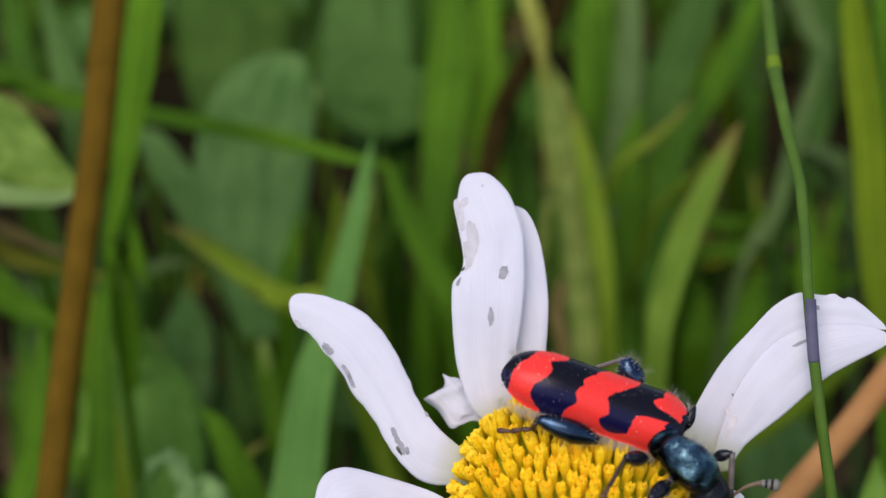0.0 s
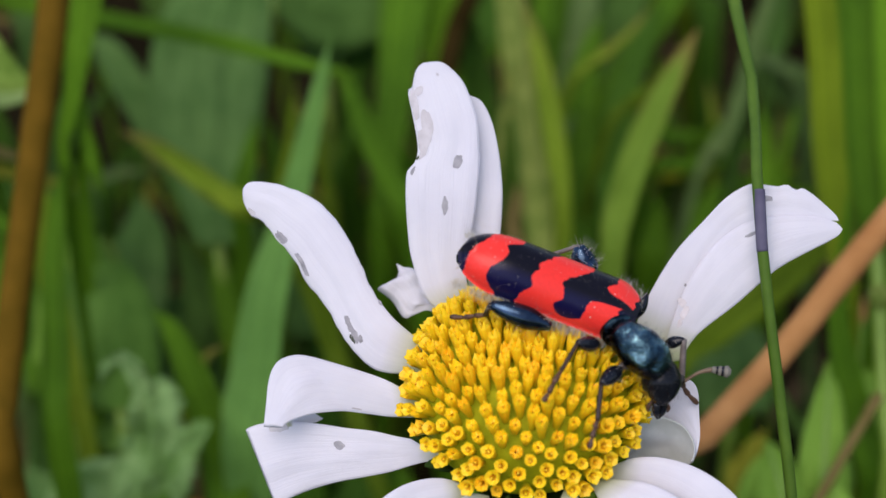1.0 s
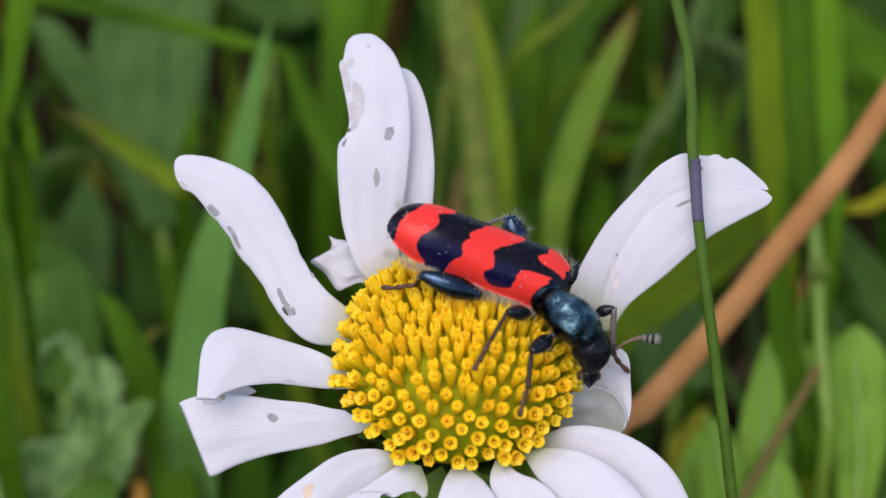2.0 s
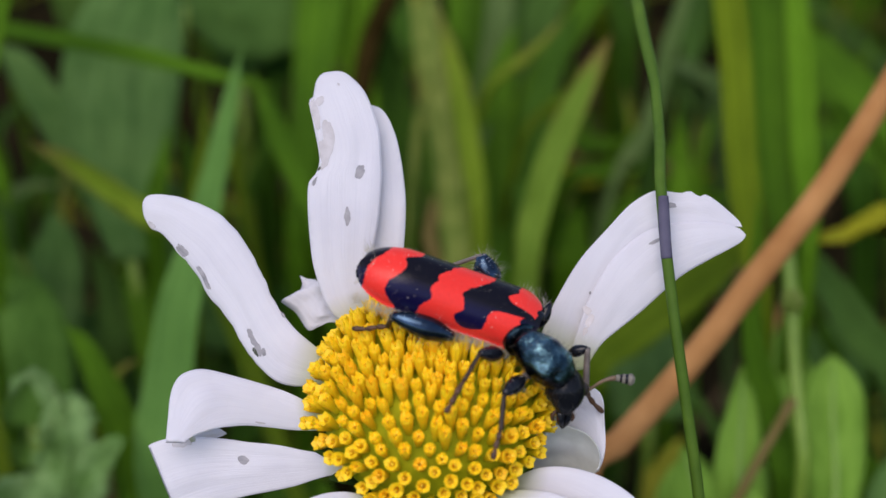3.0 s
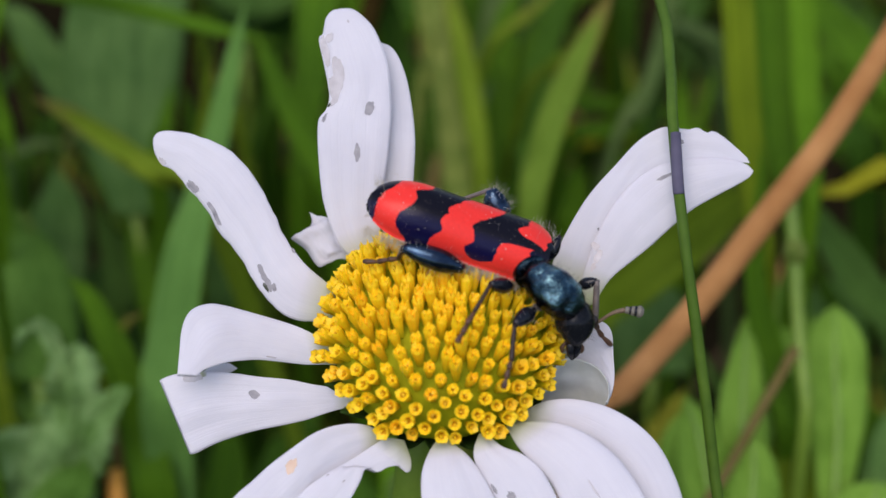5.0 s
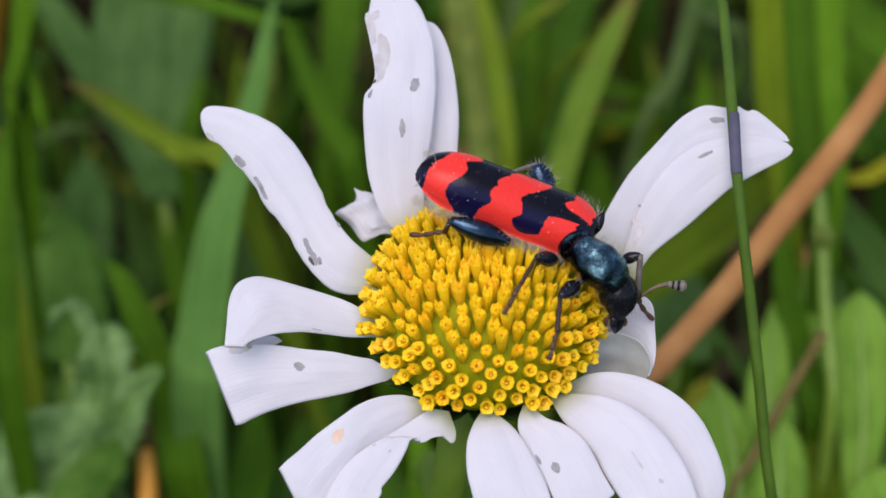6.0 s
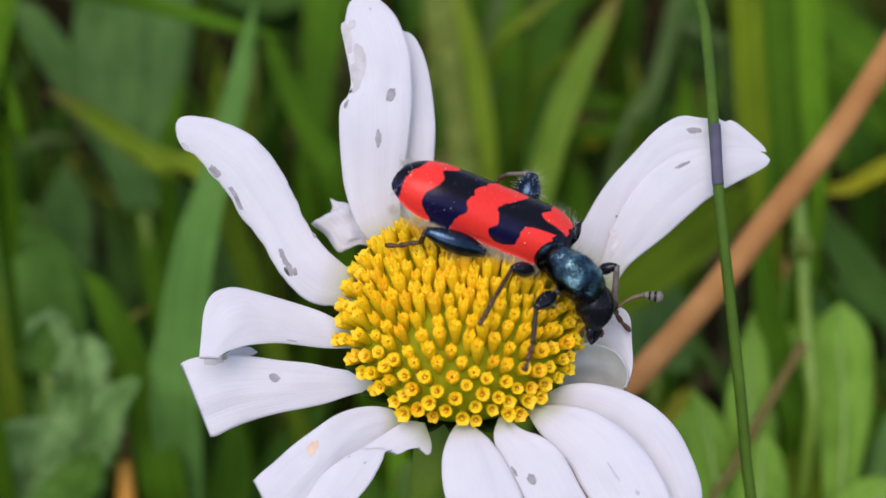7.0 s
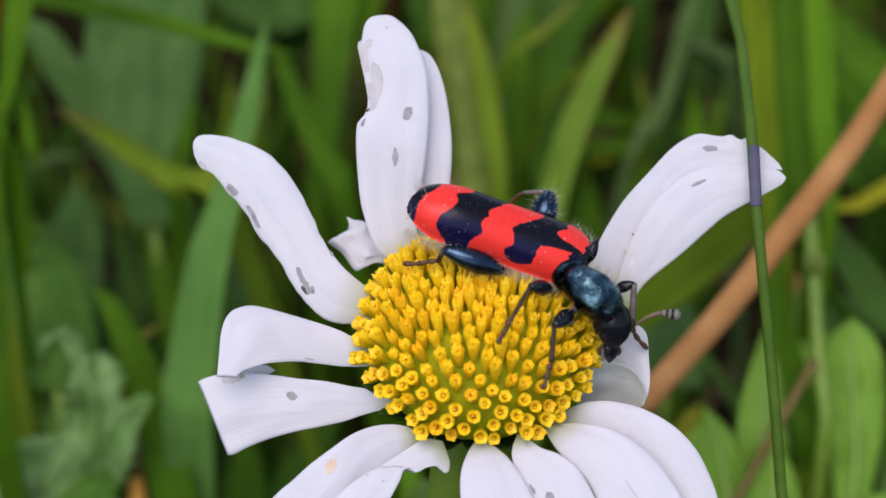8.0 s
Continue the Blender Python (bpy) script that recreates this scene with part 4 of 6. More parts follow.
def fuzz():
    """Fine pale hair along the flanks, the rear, the legs and the neck."""
    rnd = random.Random(8)
    bm = bmesh.new()

    def hair(p, d, ln, r=0.012):
        p, d = Vector(p), Vector(d).normalized()
        x = d.orthogonal().normalized() * r
        y = d.cross(x).normalized() * r
        foot = [bm.verts.new((p + q) * MM) for q in (x, -0.5 * x + 0.87 * y, -0.5 * x - 0.87 * y)]
        top = bm.verts.new((p + d * ln) * MM)
        for i in range(3):
            bm.faces.new((foot[i], foot[(i + 1) % 3], top))

    for i in range(2400):
        v, s = rnd.random(), rnd.choice((-1, 1))
        hair((-9.0 * v, s * (1.66 - 0.06 * v - 0.9 * max(0.0, v - 0.85)), rnd.uniform(-0.95, -0.35)), (rnd.uniform(-1, .3), s * 1.2, rnd.uniform(-.7, .3)), rnd.uniform(0.25, 0.8), 0.008)
    for i in range(420):  # short standing hair over the wing cases
        v, a = rnd.random(), radians(rnd.uniform(-80, 80))
        hair((0.3 - 9.0 * v, 1.66 * math.sin(a) + 0.08, 1.76 * max(0.0, math.cos(a)) ** 0.8 - 0.35), (-0.5, math.sin(a), math.cos(a)), rnd.uniform(0.12, 0.3), 0.004)
    for i in range(120):  # tufts at the shoulders
        hair((rnd.uniform(-0.6, 1.1), rnd.uniform(0.7, 1.6), rnd.uniform(0.2, 1.0)), (rnd.uniform(-.5, .6), 1.0, rnd.uniform(0, 1)), rnd.uniform(0.25, 0.6), 0.007)
    for i in range(130):
        a = rnd.uniform(0, math.tau)
        hair((-9.05 + 0.5 * abs(math.sin(a)) ** 3, math.cos(a) * 1.0, math.sin(a) * 0.75 + 0.05), (-1, math.cos(a), math.sin(a)), rnd.uniform(0.15, 0.4), 0.006)
    tagged(part("hair", bm, FUZZ, beetle, "fine pale standing hair"), kind="stuff")
    bm = bmesh.new()
    for name, count in (("pronotum", 420), ("head", 160)):
        vs = [v for o in beetle.children if o.name.startswith(name) for v in o.data.vertices]
        for i in range(count):
            v = vs[rnd.randrange(len(vs))]
            hair(v.co / MM, v.normal + Vector((rnd.uniform(-.4, .4), rnd.uniform(-.4, .4), rnd.uniform(-.4, .4))), rnd.uniform(0.2, 0.5), 0.007)
    tagged(part("bristles", bm, BRISTLE, beetle, "dark bristles on the neck and head"), kind="stuff")
    bm = bmesh.new()
    for ob in [o for o in beetle.children if o.name.startswith("wing_case")]:
        vs = ob.data.vertices
        for i in range(24):
            v = vs[rnd.randrange(len(vs))]
            r = rnd.uniform(0.012, 0.036)
            egg(bm, v.co / MM + v.normal * r * 0.7, (r, r, r), None, 5, 6)
    tagged(part("pollen", bm, FUZZ, beetle, "scattered pale pollen grains"), kind="stuff")
    for femur in [o for o in beetle.children if o.name.startswith("femur")]:
        bm = bmesh.new()
        vs = femur.data.vertices
        for i in range((230 if femur == far_hind else 90) if "shiny" in femur["label"] else 24):
            v = vs[rnd.randrange(len(vs))]
            hair(v.co / MM, v.normal + Vector((rnd.uniform(-.5, .5), rnd.uniform(-.5, .5), rnd.uniform(-.5, .5))), rnd.uniform(0.3, 0.8), 0.0045)
        tagged(part("leg_hair", bm, FUZZ, femur), kind="stuff")


fuzz()


# ---- plants behind and before the flower ----
def to_ground(pts):
    """Adds a foot on the soil below the lower end of the line."""
    p = [Vector(q) for q in pts]
    a = p[0]
    if a.z > 1:
        lean = (a - p[1]).normalized()
        foot = Vector((a.x + lean.x * a.z * 0.25, a.y + lean.y * a.z * 0.1, -3.0))
        p = [foot, a.lerp(foot, 0.5) + Vector((0, 1.0, 0)), *p]
    return p


def plant(name, label, category, leaves, part_name="blade", group=""):
    """One plant: an Empty on the soil with its blades. A row is (points, half widths, material, label, options), or a pair of edge lines in place of the points."""
    feet = []
    for row in leaves:
        feet.append(to_ground(row[0]) if row[1] else to_ground([(Vector(a) + Vector(b)) / 2 for a, b in zip(row[0][0][:2], row[0][1][:2])]))
    base = sum((f[0] for f in feet), Vector()) / len(feet)
    base.z = 0.0
    thing = tagged(new(name), label, category, group)
    thing.location = base * MM
    for k, (p, row) in enumerate(zip(feet, leaves)):
        pts, widths, mt = row[:3]
        kw = dict(row[4]) if len(row) > 4 else {}
        rib = kw.pop("rib", None)
        if widths:
            kw = dict(dict(cup=-0.2, rd=0.1, face=(0, -0.8, 0.6), seed=k + 1), **kw)
            sh = Sheet([q - base for q in p], [widths[0] * 0.7] * (len(p) - len(pts)) + list(widths), ridge=0.08, rows=36, **kw)
        else:
            kw = dict(dict(cup=0.12, ridge=0.06, crinkle=0.1, seed=k + 1, rows=36), **kw)
            sh = Flake([Vector(q) - base for q in pts[0]], [Vector(q) - base for q in pts[1]], **kw)
        ob = part(part_name, sh.mesh(12, 0.2), mt, thing, row[3] if len(row) > 3 else "")
        if not widths and len(p) > 2:
            rod("leaf_stalk", [q - base for q in p[:3]], [0.7, 0.6, 0.5], STALK, ob, "", 7, 8)
        if rib:
            line = [sh.at(v, 0.0) for v in (0.1, 0.3, 0.5, 0.7, 0.85, 0.95)]
            rod("midrib", [q + n * 0.05 for q, n in line], [0.3, 0.28, 0.25, 0.2, 0.14, 0.08], rib, ob, "pale midrib", 8, 18)
    return thing


def stalk(pts, radii, material, label, name="dry_stalk"):
    p = to_ground(pts)
    r = [radii[0]] * (len(p) - len(pts)) + list(radii)
    ob = rod(name, p, r, material, None, "", 12, 30)
    return tagged(ob, label, "stalk") if label else ob


RIB_LIGHT = plain_material("light_midrib", (0.16, 0.31, 0.04), (0.22, 0.37, 0.06), 0.5, 300.0)
FLAT = dict(face=(0, -0.4, 0.9))
RIBBED = dict(rib=RIB_LIGHT, cup=0.16)
CRUMPLED = dict(crinkle=0.32, ragged=2.4, ridge=0.14, rows=60)
# beside and left of the flower
plant("grass_tuft", "tall bluish green grass with one long tapering blade", "grass", [
    ([(-21.1, 31.0, 53.5), (-20.8, 33.6, 56.1), (-19.8, 38.8, 62.6), (-18.6, 42.1, 66.1), (-17.7, 44.5, 68.4), (-17.1, 46.9, 70.5), (-16.3, 49.5, 73.1), (-15.6, 52.3, 75.9), (-14.9, 54.9, 78.4)], [2.14, 2.15, 1.78, 1.41, 1.23, 1.10, 0.96, 0.77, 0.24], GRASS_FRESH),
    ([(-22.4, 29.1, 44.8), (-23.5, 32.1, 49.7), (-24.4, 33.9, 53.1), (-26.0, 36.1, 56.8), (-27.7, 37.9, 60.1), (-29.3, 38.6, 61.7)], [1.91, 1.81, 1.61, 1.42, 1.13, 0.38], GRASS),
    ([(-20.2, 51.0, 62.1), (-19.6, 54.0, 65.4), (-19.2, 56.8, 68.5), (-18.8, 59.6, 71.5)], [0.50, 0.50, 0.46, 0.20], GRASS_OLIVE),
    ([(-23.7, 53.0, 61.9), (-23.4, 55.2, 64.0), (-23.1, 57.2, 65.8), (-22.6, 59.5, 68.1)], [0.92, 0.92, 0.82, 0.31], GRASS),
], group="meadow grass")
stalk([(-35.8, 16.7, 66.4), (-36.1, 19.7, 67.9), (-35.8, 25.2, 73.1), (-35.5, 29.9, 77.0), (-35.1, 35.1, 81.7), (-34.5, 39.7, 86.4), (-34.2, 44.4, 91.3), (-34.1, 48.0, 94.4), (-34.0, 51.1, 96.9)], [1.10, 1.11, 1.13, 1.14, 1.16, 1.21, 1.27, 1.32, 1.34], BROWN_STALK, "upright brown grass stalk")
plant("grass_tuft", "bright green grass beside a brown stalk", "grass", [
    ([(-35.9, 42.6, 73.1), (-35.6, 44.9, 76.0), (-35.2, 47.3, 78.9), (-34.6, 49.9, 82.3), (-33.9, 53.0, 86.4), (-33.4, 55.9, 90.2), (-33.1, 58.8, 93.9)], [0.56, 0.65, 0.93, 1.12, 1.50, 1.78, 1.79], GRASS_BRIGHT),
    ([(-36.5, 51.1, 78.9), (-36.0, 49.2, 77.8), (-35.2, 46.9, 75.9), (-34.2, 44.3, 73.6), (-33.3, 41.7, 71.4)], [0.29, 0.66, 0.80, 0.65, 0.14], GRASS_BRIGHT, "blade tip hanging down"),
    ([(-35.3, 27.2, 56.8), (-35.8, 31.4, 61.4), (-36.2, 35.4, 65.8), (-36.4, 39.5, 70.2), (-35.9, 43.0, 73.7)], [1.17, 1.14, 1.05, 0.92, 0.28], GRASS),
    ([(-44.8, 32.7, 51.6), (-44.0, 38.4, 56.7), (-43.8, 44.0, 61.6), (-44.7, 48.0, 64.1)], [1.24, 1.26, 0.98, 0.25], GRASS),
    ([(-52.9, 54.4, 67.6), (-49.5, 54.3, 66.2), (-46.6, 54.6, 65.2), (-43.2, 54.8, 64.3), (-37.4, 54.9, 62.9)], [0.61, 0.71, 0.67, 0.62, 0.31], GRASS_YELLOW, "straw yellow blade lying across", FLAT),
    ([(-52.1, 49.8, 67.7), (-48.6, 48.7, 65.7), (-45.1, 48.1, 64.3), (-41.7, 47.4, 62.8)], [1.49, 1.59, 1.49, 0.50], GRASS, "", FLAT),
    ([(-45.5, 70.0, 68.6), (-46.7, 74.0, 72.1), (-48.0, 77.7, 75.1), (-49.8, 81.1, 77.8), (-50.8, 84.5, 80.5)], [1.42, 1.77, 1.45, 0.90, 0.45], GRASS_BLUE),
    ([(-54.6, 80.0, 63.0), (-54.7, 85.3, 68.7), (-56.6, 89.3, 72.6), (-57.6, 93.7, 77.1)], [1.40, 1.65, 1.31, 0.72], GRASS_DARK),
    ([(-47.6, 53.7, 54.9), (-48.1, 56.8, 57.9), (-50.3, 59.9, 61.0)], [0.84, 0.74, 0.21], GRASS_GREY),
], group="meadow grass")
plant("light_leaved_plant", "light green pointed leaf among dark grass", "plant", [
    (([(-50.7, 55.2, 83.3), (-47.7, 54.8, 82.9), (-45.2, 54.0, 82.0), (-43.2, 52.7, 80.5), (-41.4, 51.2, 78.6), (-39.9, 50.0, 77.1), (-38.5, 49.0, 75.8)], [(-50.7, 51.5, 77.6), (-48.1, 50.5, 76.5), (-45.6, 49.7, 75.8), (-43.6, 49.1, 75.3), (-41.6, 48.9, 75.2), (-39.9, 48.9, 75.5), (-38.5, 49.0, 75.8)]), None, LEAF_MOTTLED, ""),
    (([(-48.7, 48.8, 78.6), (-45.8, 48.1, 77.7), (-42.9, 47.7, 77.3), (-40.5, 47.6, 77.2), (-37.8, 47.9, 77.9)], [(-48.7, 47.5, 76.7), (-45.8, 47.1, 76.2), (-42.9, 47.0, 76.1), (-40.5, 47.1, 76.3), (-37.8, 47.9, 77.9)]), None, LEAF_PALE, "pale folded edge of the leaf"),
    ([(-50.2, 53.2, 69.1), (-48.7, 55.5, 72.4), (-48.3, 57.1, 74.9), (-49.0, 58.2, 76.6)], [0.50, 0.70, 0.70, 0.30], LITTER, "withered brownish leaf edge"),
], "leaf")
plant("grass_tuft", "blades lying across the broad leaves", "grass", [
    ([(-18.4, 45.9, 65.1), (-22.0, 47.4, 65.5), (-25.1, 49.2, 66.6), (-28.2, 51.3, 67.9), (-31.2, 53.1, 68.8), (-34.3, 54.7, 69.4)], [1.16, 1.17, 1.08, 0.99, 0.95, 0.40], GRASS_LIME, "yellow-green blade with a brown tip"),
    ([(-51.4, 61.7, 78.7), (-45.3, 61.9, 78.1), (-39.2, 61.8, 77.3), (-31.6, 61.5, 75.9), (-24.0, 61.1, 74.3), (-18.9, 60.6, 72.9), (-12.8, 60.3, 71.7)], [0.71, 0.81, 0.92, 0.92, 0.92, 0.87, 0.41], GRASS, "green blade lying across", FLAT),
    ([(-38.0, 40.2, 69.7), (-38.7, 43.0, 72.8), (-39.0, 45.3, 75.2), (-39.4, 47.4, 77.2)], [1.21, 1.21, 1.03, 0.38], GRASS_LIME),
    ([(-51.1, 51.7, 70.6), (-47.1, 51.5, 69.8), (-43.7, 51.3, 69.1), (-40.2, 50.7, 67.7)], [0.50, 0.69, 0.60, 0.25], STRAW_PALE, "withered straw blade", FLAT),
    ([(-35.5, 47.2, 72.8), (-34.3, 46.0, 70.8), (-33.8, 44.7, 68.8)], [0.67, 0.76, 0.38], GRASS_BRIGHT),
    ([(-53.4, 67.5, 76.8), (-48.1, 67.5, 76.1), (-43.3, 67.5, 75.4), (-37.6, 67.0, 74.0)], [0.32, 0.42, 0.42, 0.21], GRASS_BRIGHT, "narrow blade lying across", FLAT),
    ([(-56.6, 74.9, 70.1), (-51.0, 74.9, 69.5), (-46.0, 75.1, 69.2)], [0.45, 0.50, 0.22], STRAW_PALE, "dull straw blade", FLAT),
    ([(-18.7, 70.1, 58.1), (-20.3, 72.4, 60.0), (-21.1, 74.4, 61.4)], [0.56, 0.51, 0.17], GRASS_LIME),
    ([(-9.1, 58.1, 57.0), (-11.0, 61.2, 60.1), (-13.0, 64.2, 63.2), (-14.7, 67.0, 65.8), (-16.1, 69.6, 68.1)], [1.27, 1.27, 1.18, 0.97, 0.32], GRASS),
], group="meadow grass")
plant("broad_leaved_plant", "broad green leaves with pale midribs low in the grass", "plant", [
    (([(-29.0, 57.5, 54.8), (-31.5, 60.9, 59.0), (-33.4, 63.9, 62.7), (-34.1, 67.4, 66.9), (-33.2, 71.2, 71.3), (-31.0, 73.9, 74.3), (-27.7, 75.5, 75.5), (-25.0, 76.1, 75.5)], [(-25.2, 57.7, 54.7), (-24.3, 62.0, 59.5), (-23.3, 65.5, 63.3), (-22.8, 69.1, 67.4), (-22.6, 72.2, 71.0), (-22.9, 74.4, 73.5), (-23.6, 75.6, 75.0), (-25.0, 76.1, 75.5)]), None, LEAF, ""),
    (([(-31.7, 64.7, 55.1), (-34.7, 67.8, 58.3), (-37.7, 71.0, 61.5), (-40.5, 74.3, 64.9), (-41.8, 76.7, 67.4)], [(-30.0, 66.6, 57.8), (-32.4, 69.4, 60.6), (-35.2, 72.7, 63.8), (-38.5, 75.6, 66.7), (-41.8, 76.7, 67.4)]), None, LEAF, ""),
    (([(-19.6, 81.1, 60.4), (-22.0, 83.3, 62.6), (-23.6, 86.1, 65.4), (-24.3, 90.1, 69.3), (-23.3, 94.6, 73.7), (-20.7, 98.1, 76.7), (-19.0, 99.7, 77.9)], [(-18.1, 81.2, 60.4), (-15.8, 83.4, 62.1), (-14.3, 86.2, 64.6), (-14.1, 90.7, 68.9), (-14.9, 95.1, 73.4), (-16.5, 98.2, 76.5), (-19.0, 99.7, 77.9)]), None, LEAF_DIM, ""),
    (([(-23.7, 82.6, 70.5), (-20.9, 84.0, 71.4), (-16.9, 84.7, 70.8), (-12.4, 84.7, 68.7)], [(-23.4, 80.4, 67.2), (-20.3, 79.6, 64.3), (-16.4, 80.1, 63.4), (-12.4, 81.7, 64.1)]), None, LEAF_DIM, "dull leaf lying crosswise"),
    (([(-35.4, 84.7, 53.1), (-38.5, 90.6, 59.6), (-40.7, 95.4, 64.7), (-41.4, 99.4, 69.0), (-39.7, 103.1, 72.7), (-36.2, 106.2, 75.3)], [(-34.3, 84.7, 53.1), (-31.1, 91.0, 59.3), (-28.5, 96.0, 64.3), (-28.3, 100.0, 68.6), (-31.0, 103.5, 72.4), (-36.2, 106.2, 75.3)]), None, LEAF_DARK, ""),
    (([(-40.4, 56.1, 45.0), (-39.7, 60.4, 48.6), (-38.3, 64.0, 51.5), (-36.3, 67.4, 54.1)], [(-33.3, 56.1, 44.9), (-32.8, 60.5, 48.6), (-33.6, 64.4, 51.9), (-36.3, 67.4, 54.1)]), None, LEAF, ""),
    (([(-43.7, 34.4, 35.1), (-43.8, 40.9, 40.8), (-42.7, 47.3, 46.3), (-40.1, 53.4, 51.6)], [(-35.1, 34.4, 35.0), (-35.3, 41.0, 40.8), (-35.9, 47.2, 46.3), (-40.1, 53.4, 51.6)]), None, LEAF, ""),
    (([(-26.5, 60.9, 41.4), (-25.6, 64.8, 44.1), (-25.2, 67.8, 46.3), (-23.1, 70.5, 48.0)], [(-18.6, 60.9, 41.3), (-18.8, 65.2, 44.6), (-20.0, 68.1, 46.7), (-23.1, 70.5, 48.0)]), None, LEAF_DIM, ""),
], "leaf")
plant("broad_leaved_plant", "soft dull green leaves low in the meadow", "plant", [
    (([(-40.2, 40.3, 44.2), (-41.7, 46.3, 49.1), (-41.2, 51.7, 53.5), (-38.5, 57.0, 57.4)], [(-33.6, 40.5, 44.1), (-33.1, 46.6, 48.9), (-34.6, 51.9, 53.3), (-38.5, 57.0, 57.4)]), None, LEAF_LOW, ""),
    (([(-36.9, 40.6, 49.0), (-38.0, 44.5, 52.2), (-37.4, 48.6, 55.6), (-34.8, 51.6, 57.7)], [(-30.9, 40.6, 49.0), (-30.7, 44.6, 52.2), (-31.9, 48.6, 55.5), (-34.8, 51.6, 57.7)]), None, LEAF_LOW, ""),
    (([(-43.8, 48.4, 48.0), (-43.6, 52.8, 52.0), (-42.2, 56.0, 54.9), (-40.3, 58.2, 56.6)], [(-38.5, 48.4, 48.0), (-38.3, 52.0, 51.2), (-38.7, 54.9, 53.7), (-40.3, 58.2, 56.6)]), None, LEAF_LIGHT, ""),
    (([(28.2, 32.7, 45.7), (28.1, 38.3, 49.6), (29.3, 42.9, 52.7), (31.6, 46.9, 55.2)], [(33.9, 32.9, 45.6), (34.8, 38.6, 49.5), (34.2, 43.0, 52.7), (31.6, 46.9, 55.2)]), None, LEAF_LIGHT, ""),
    (([(-45.5, 64.3, 35.9), (-48.1, 68.0, 39.8), (-47.6, 71.2, 43.3), (-44.9, 74.1, 46.3)], [(-38.5, 64.4, 35.9), (-38.7, 67.9, 39.8), (-40.6, 71.1, 43.3), (-44.9, 74.1, 46.3)]), None, LEAF, ""),
    (([(-34.8, 58.5, 34.6), (-36.1, 61.7, 37.9), (-35.4, 64.9, 41.3), (-32.3, 67.4, 43.7)], [(-26.8, 58.6, 34.5), (-26.3, 61.7, 37.9), (-28.2, 64.9, 41.3), (-32.3, 67.4, 43.7)]), None, LEAF_DIM, ""),
    (([(-30.1, 74.0, 39.2), (-31.4, 77.8, 43.2), (-30.9, 80.8, 46.3), (-28.6, 83.4, 49.0)], [(-22.9, 74.0, 39.1), (-22.9, 77.8, 43.2), (-24.8, 80.7, 46.4), (-28.6, 83.4, 49.0)]), None, LEAF, ""),
    (([(-51.9, 74.0, 39.2), (-51.5, 77.7, 43.2), (-49.2, 80.8, 46.3), (-45.7, 82.3, 47.5)], [(-44.6, 74.0, 39.2), (-43.6, 77.5, 42.7), (-43.7, 80.1, 45.3), (-45.7, 82.3, 47.5)]), None, LEAF_DIM, ""),
    (([(18.1, 52.4, 39.5), (17.6, 55.1, 42.2), (19.4, 57.9, 44.9), (22.8, 59.4, 45.9)], [(25.2, 52.4, 39.5), (25.9, 55.2, 42.2), (24.9, 57.6, 44.5), (22.8, 59.4, 45.9)]), None, LEAF, ""),
    (([(36.9, 57.1, 35.7), (36.5, 60.0, 38.5), (38.0, 62.9, 41.3), (40.7, 64.3, 42.4)], [(43.1, 57.1, 35.7), (43.8, 60.0, 38.5), (42.9, 62.9, 41.3), (40.7, 64.3, 42.4)]), None, LEAF_DIM, ""),
], "leaf")
plant("grass_tuft", "mixed green grass low among broad leaves", "grass", [
    ([(-25.1, 51.6, 45.6), (-25.8, 55.0, 49.1), (-27.1, 58.0, 52.3), (-29.0, 60.7, 55.0)], [1.60, 1.72, 1.51, 0.43], GRASS),
    ([(-30.4, 56.4, 41.9), (-30.0, 59.8, 45.6), (-31.1, 62.9, 48.9), (-33.2, 65.4, 51.3)], [1.44, 1.56, 1.34, 0.34], GRASS_DEEP),
    ([(-21.9, 49.1, 48.8), (-22.4, 52.3, 52.3), (-23.0, 55.3, 55.4), (-24.2, 58.0, 58.0)], [1.04, 1.15, 0.95, 0.26], GRASS_DEEP),
    ([(-35.8, 48.8, 45.1), (-36.7, 52.9, 48.6), (-38.0, 56.5, 51.3), (-39.9, 59.7, 53.7)], [1.27, 1.38, 1.07, 0.32], GRASS_DEEP),
    ([(-41.6, 53.2, 44.4), (-42.4, 57.4, 48.0), (-42.5, 61.0, 50.9), (-41.4, 64.7, 53.7)], [1.19, 1.31, 1.10, 0.33], GRASS),
    ([(-41.9, 74.8, 47.3), (-41.4, 77.4, 49.8), (-39.8, 79.7, 51.9), (-37.9, 81.3, 53.0)], [0.83, 0.95, 0.83, 0.24], GRASS_DARK),
    ([(-25.7, 42.7, 43.3), (-24.3, 45.6, 46.3), (-23.6, 48.5, 49.2), (-24.5, 51.2, 51.8)], [0.82, 0.93, 0.83, 0.26], GRASS_DARK),
], group="meadow grass")
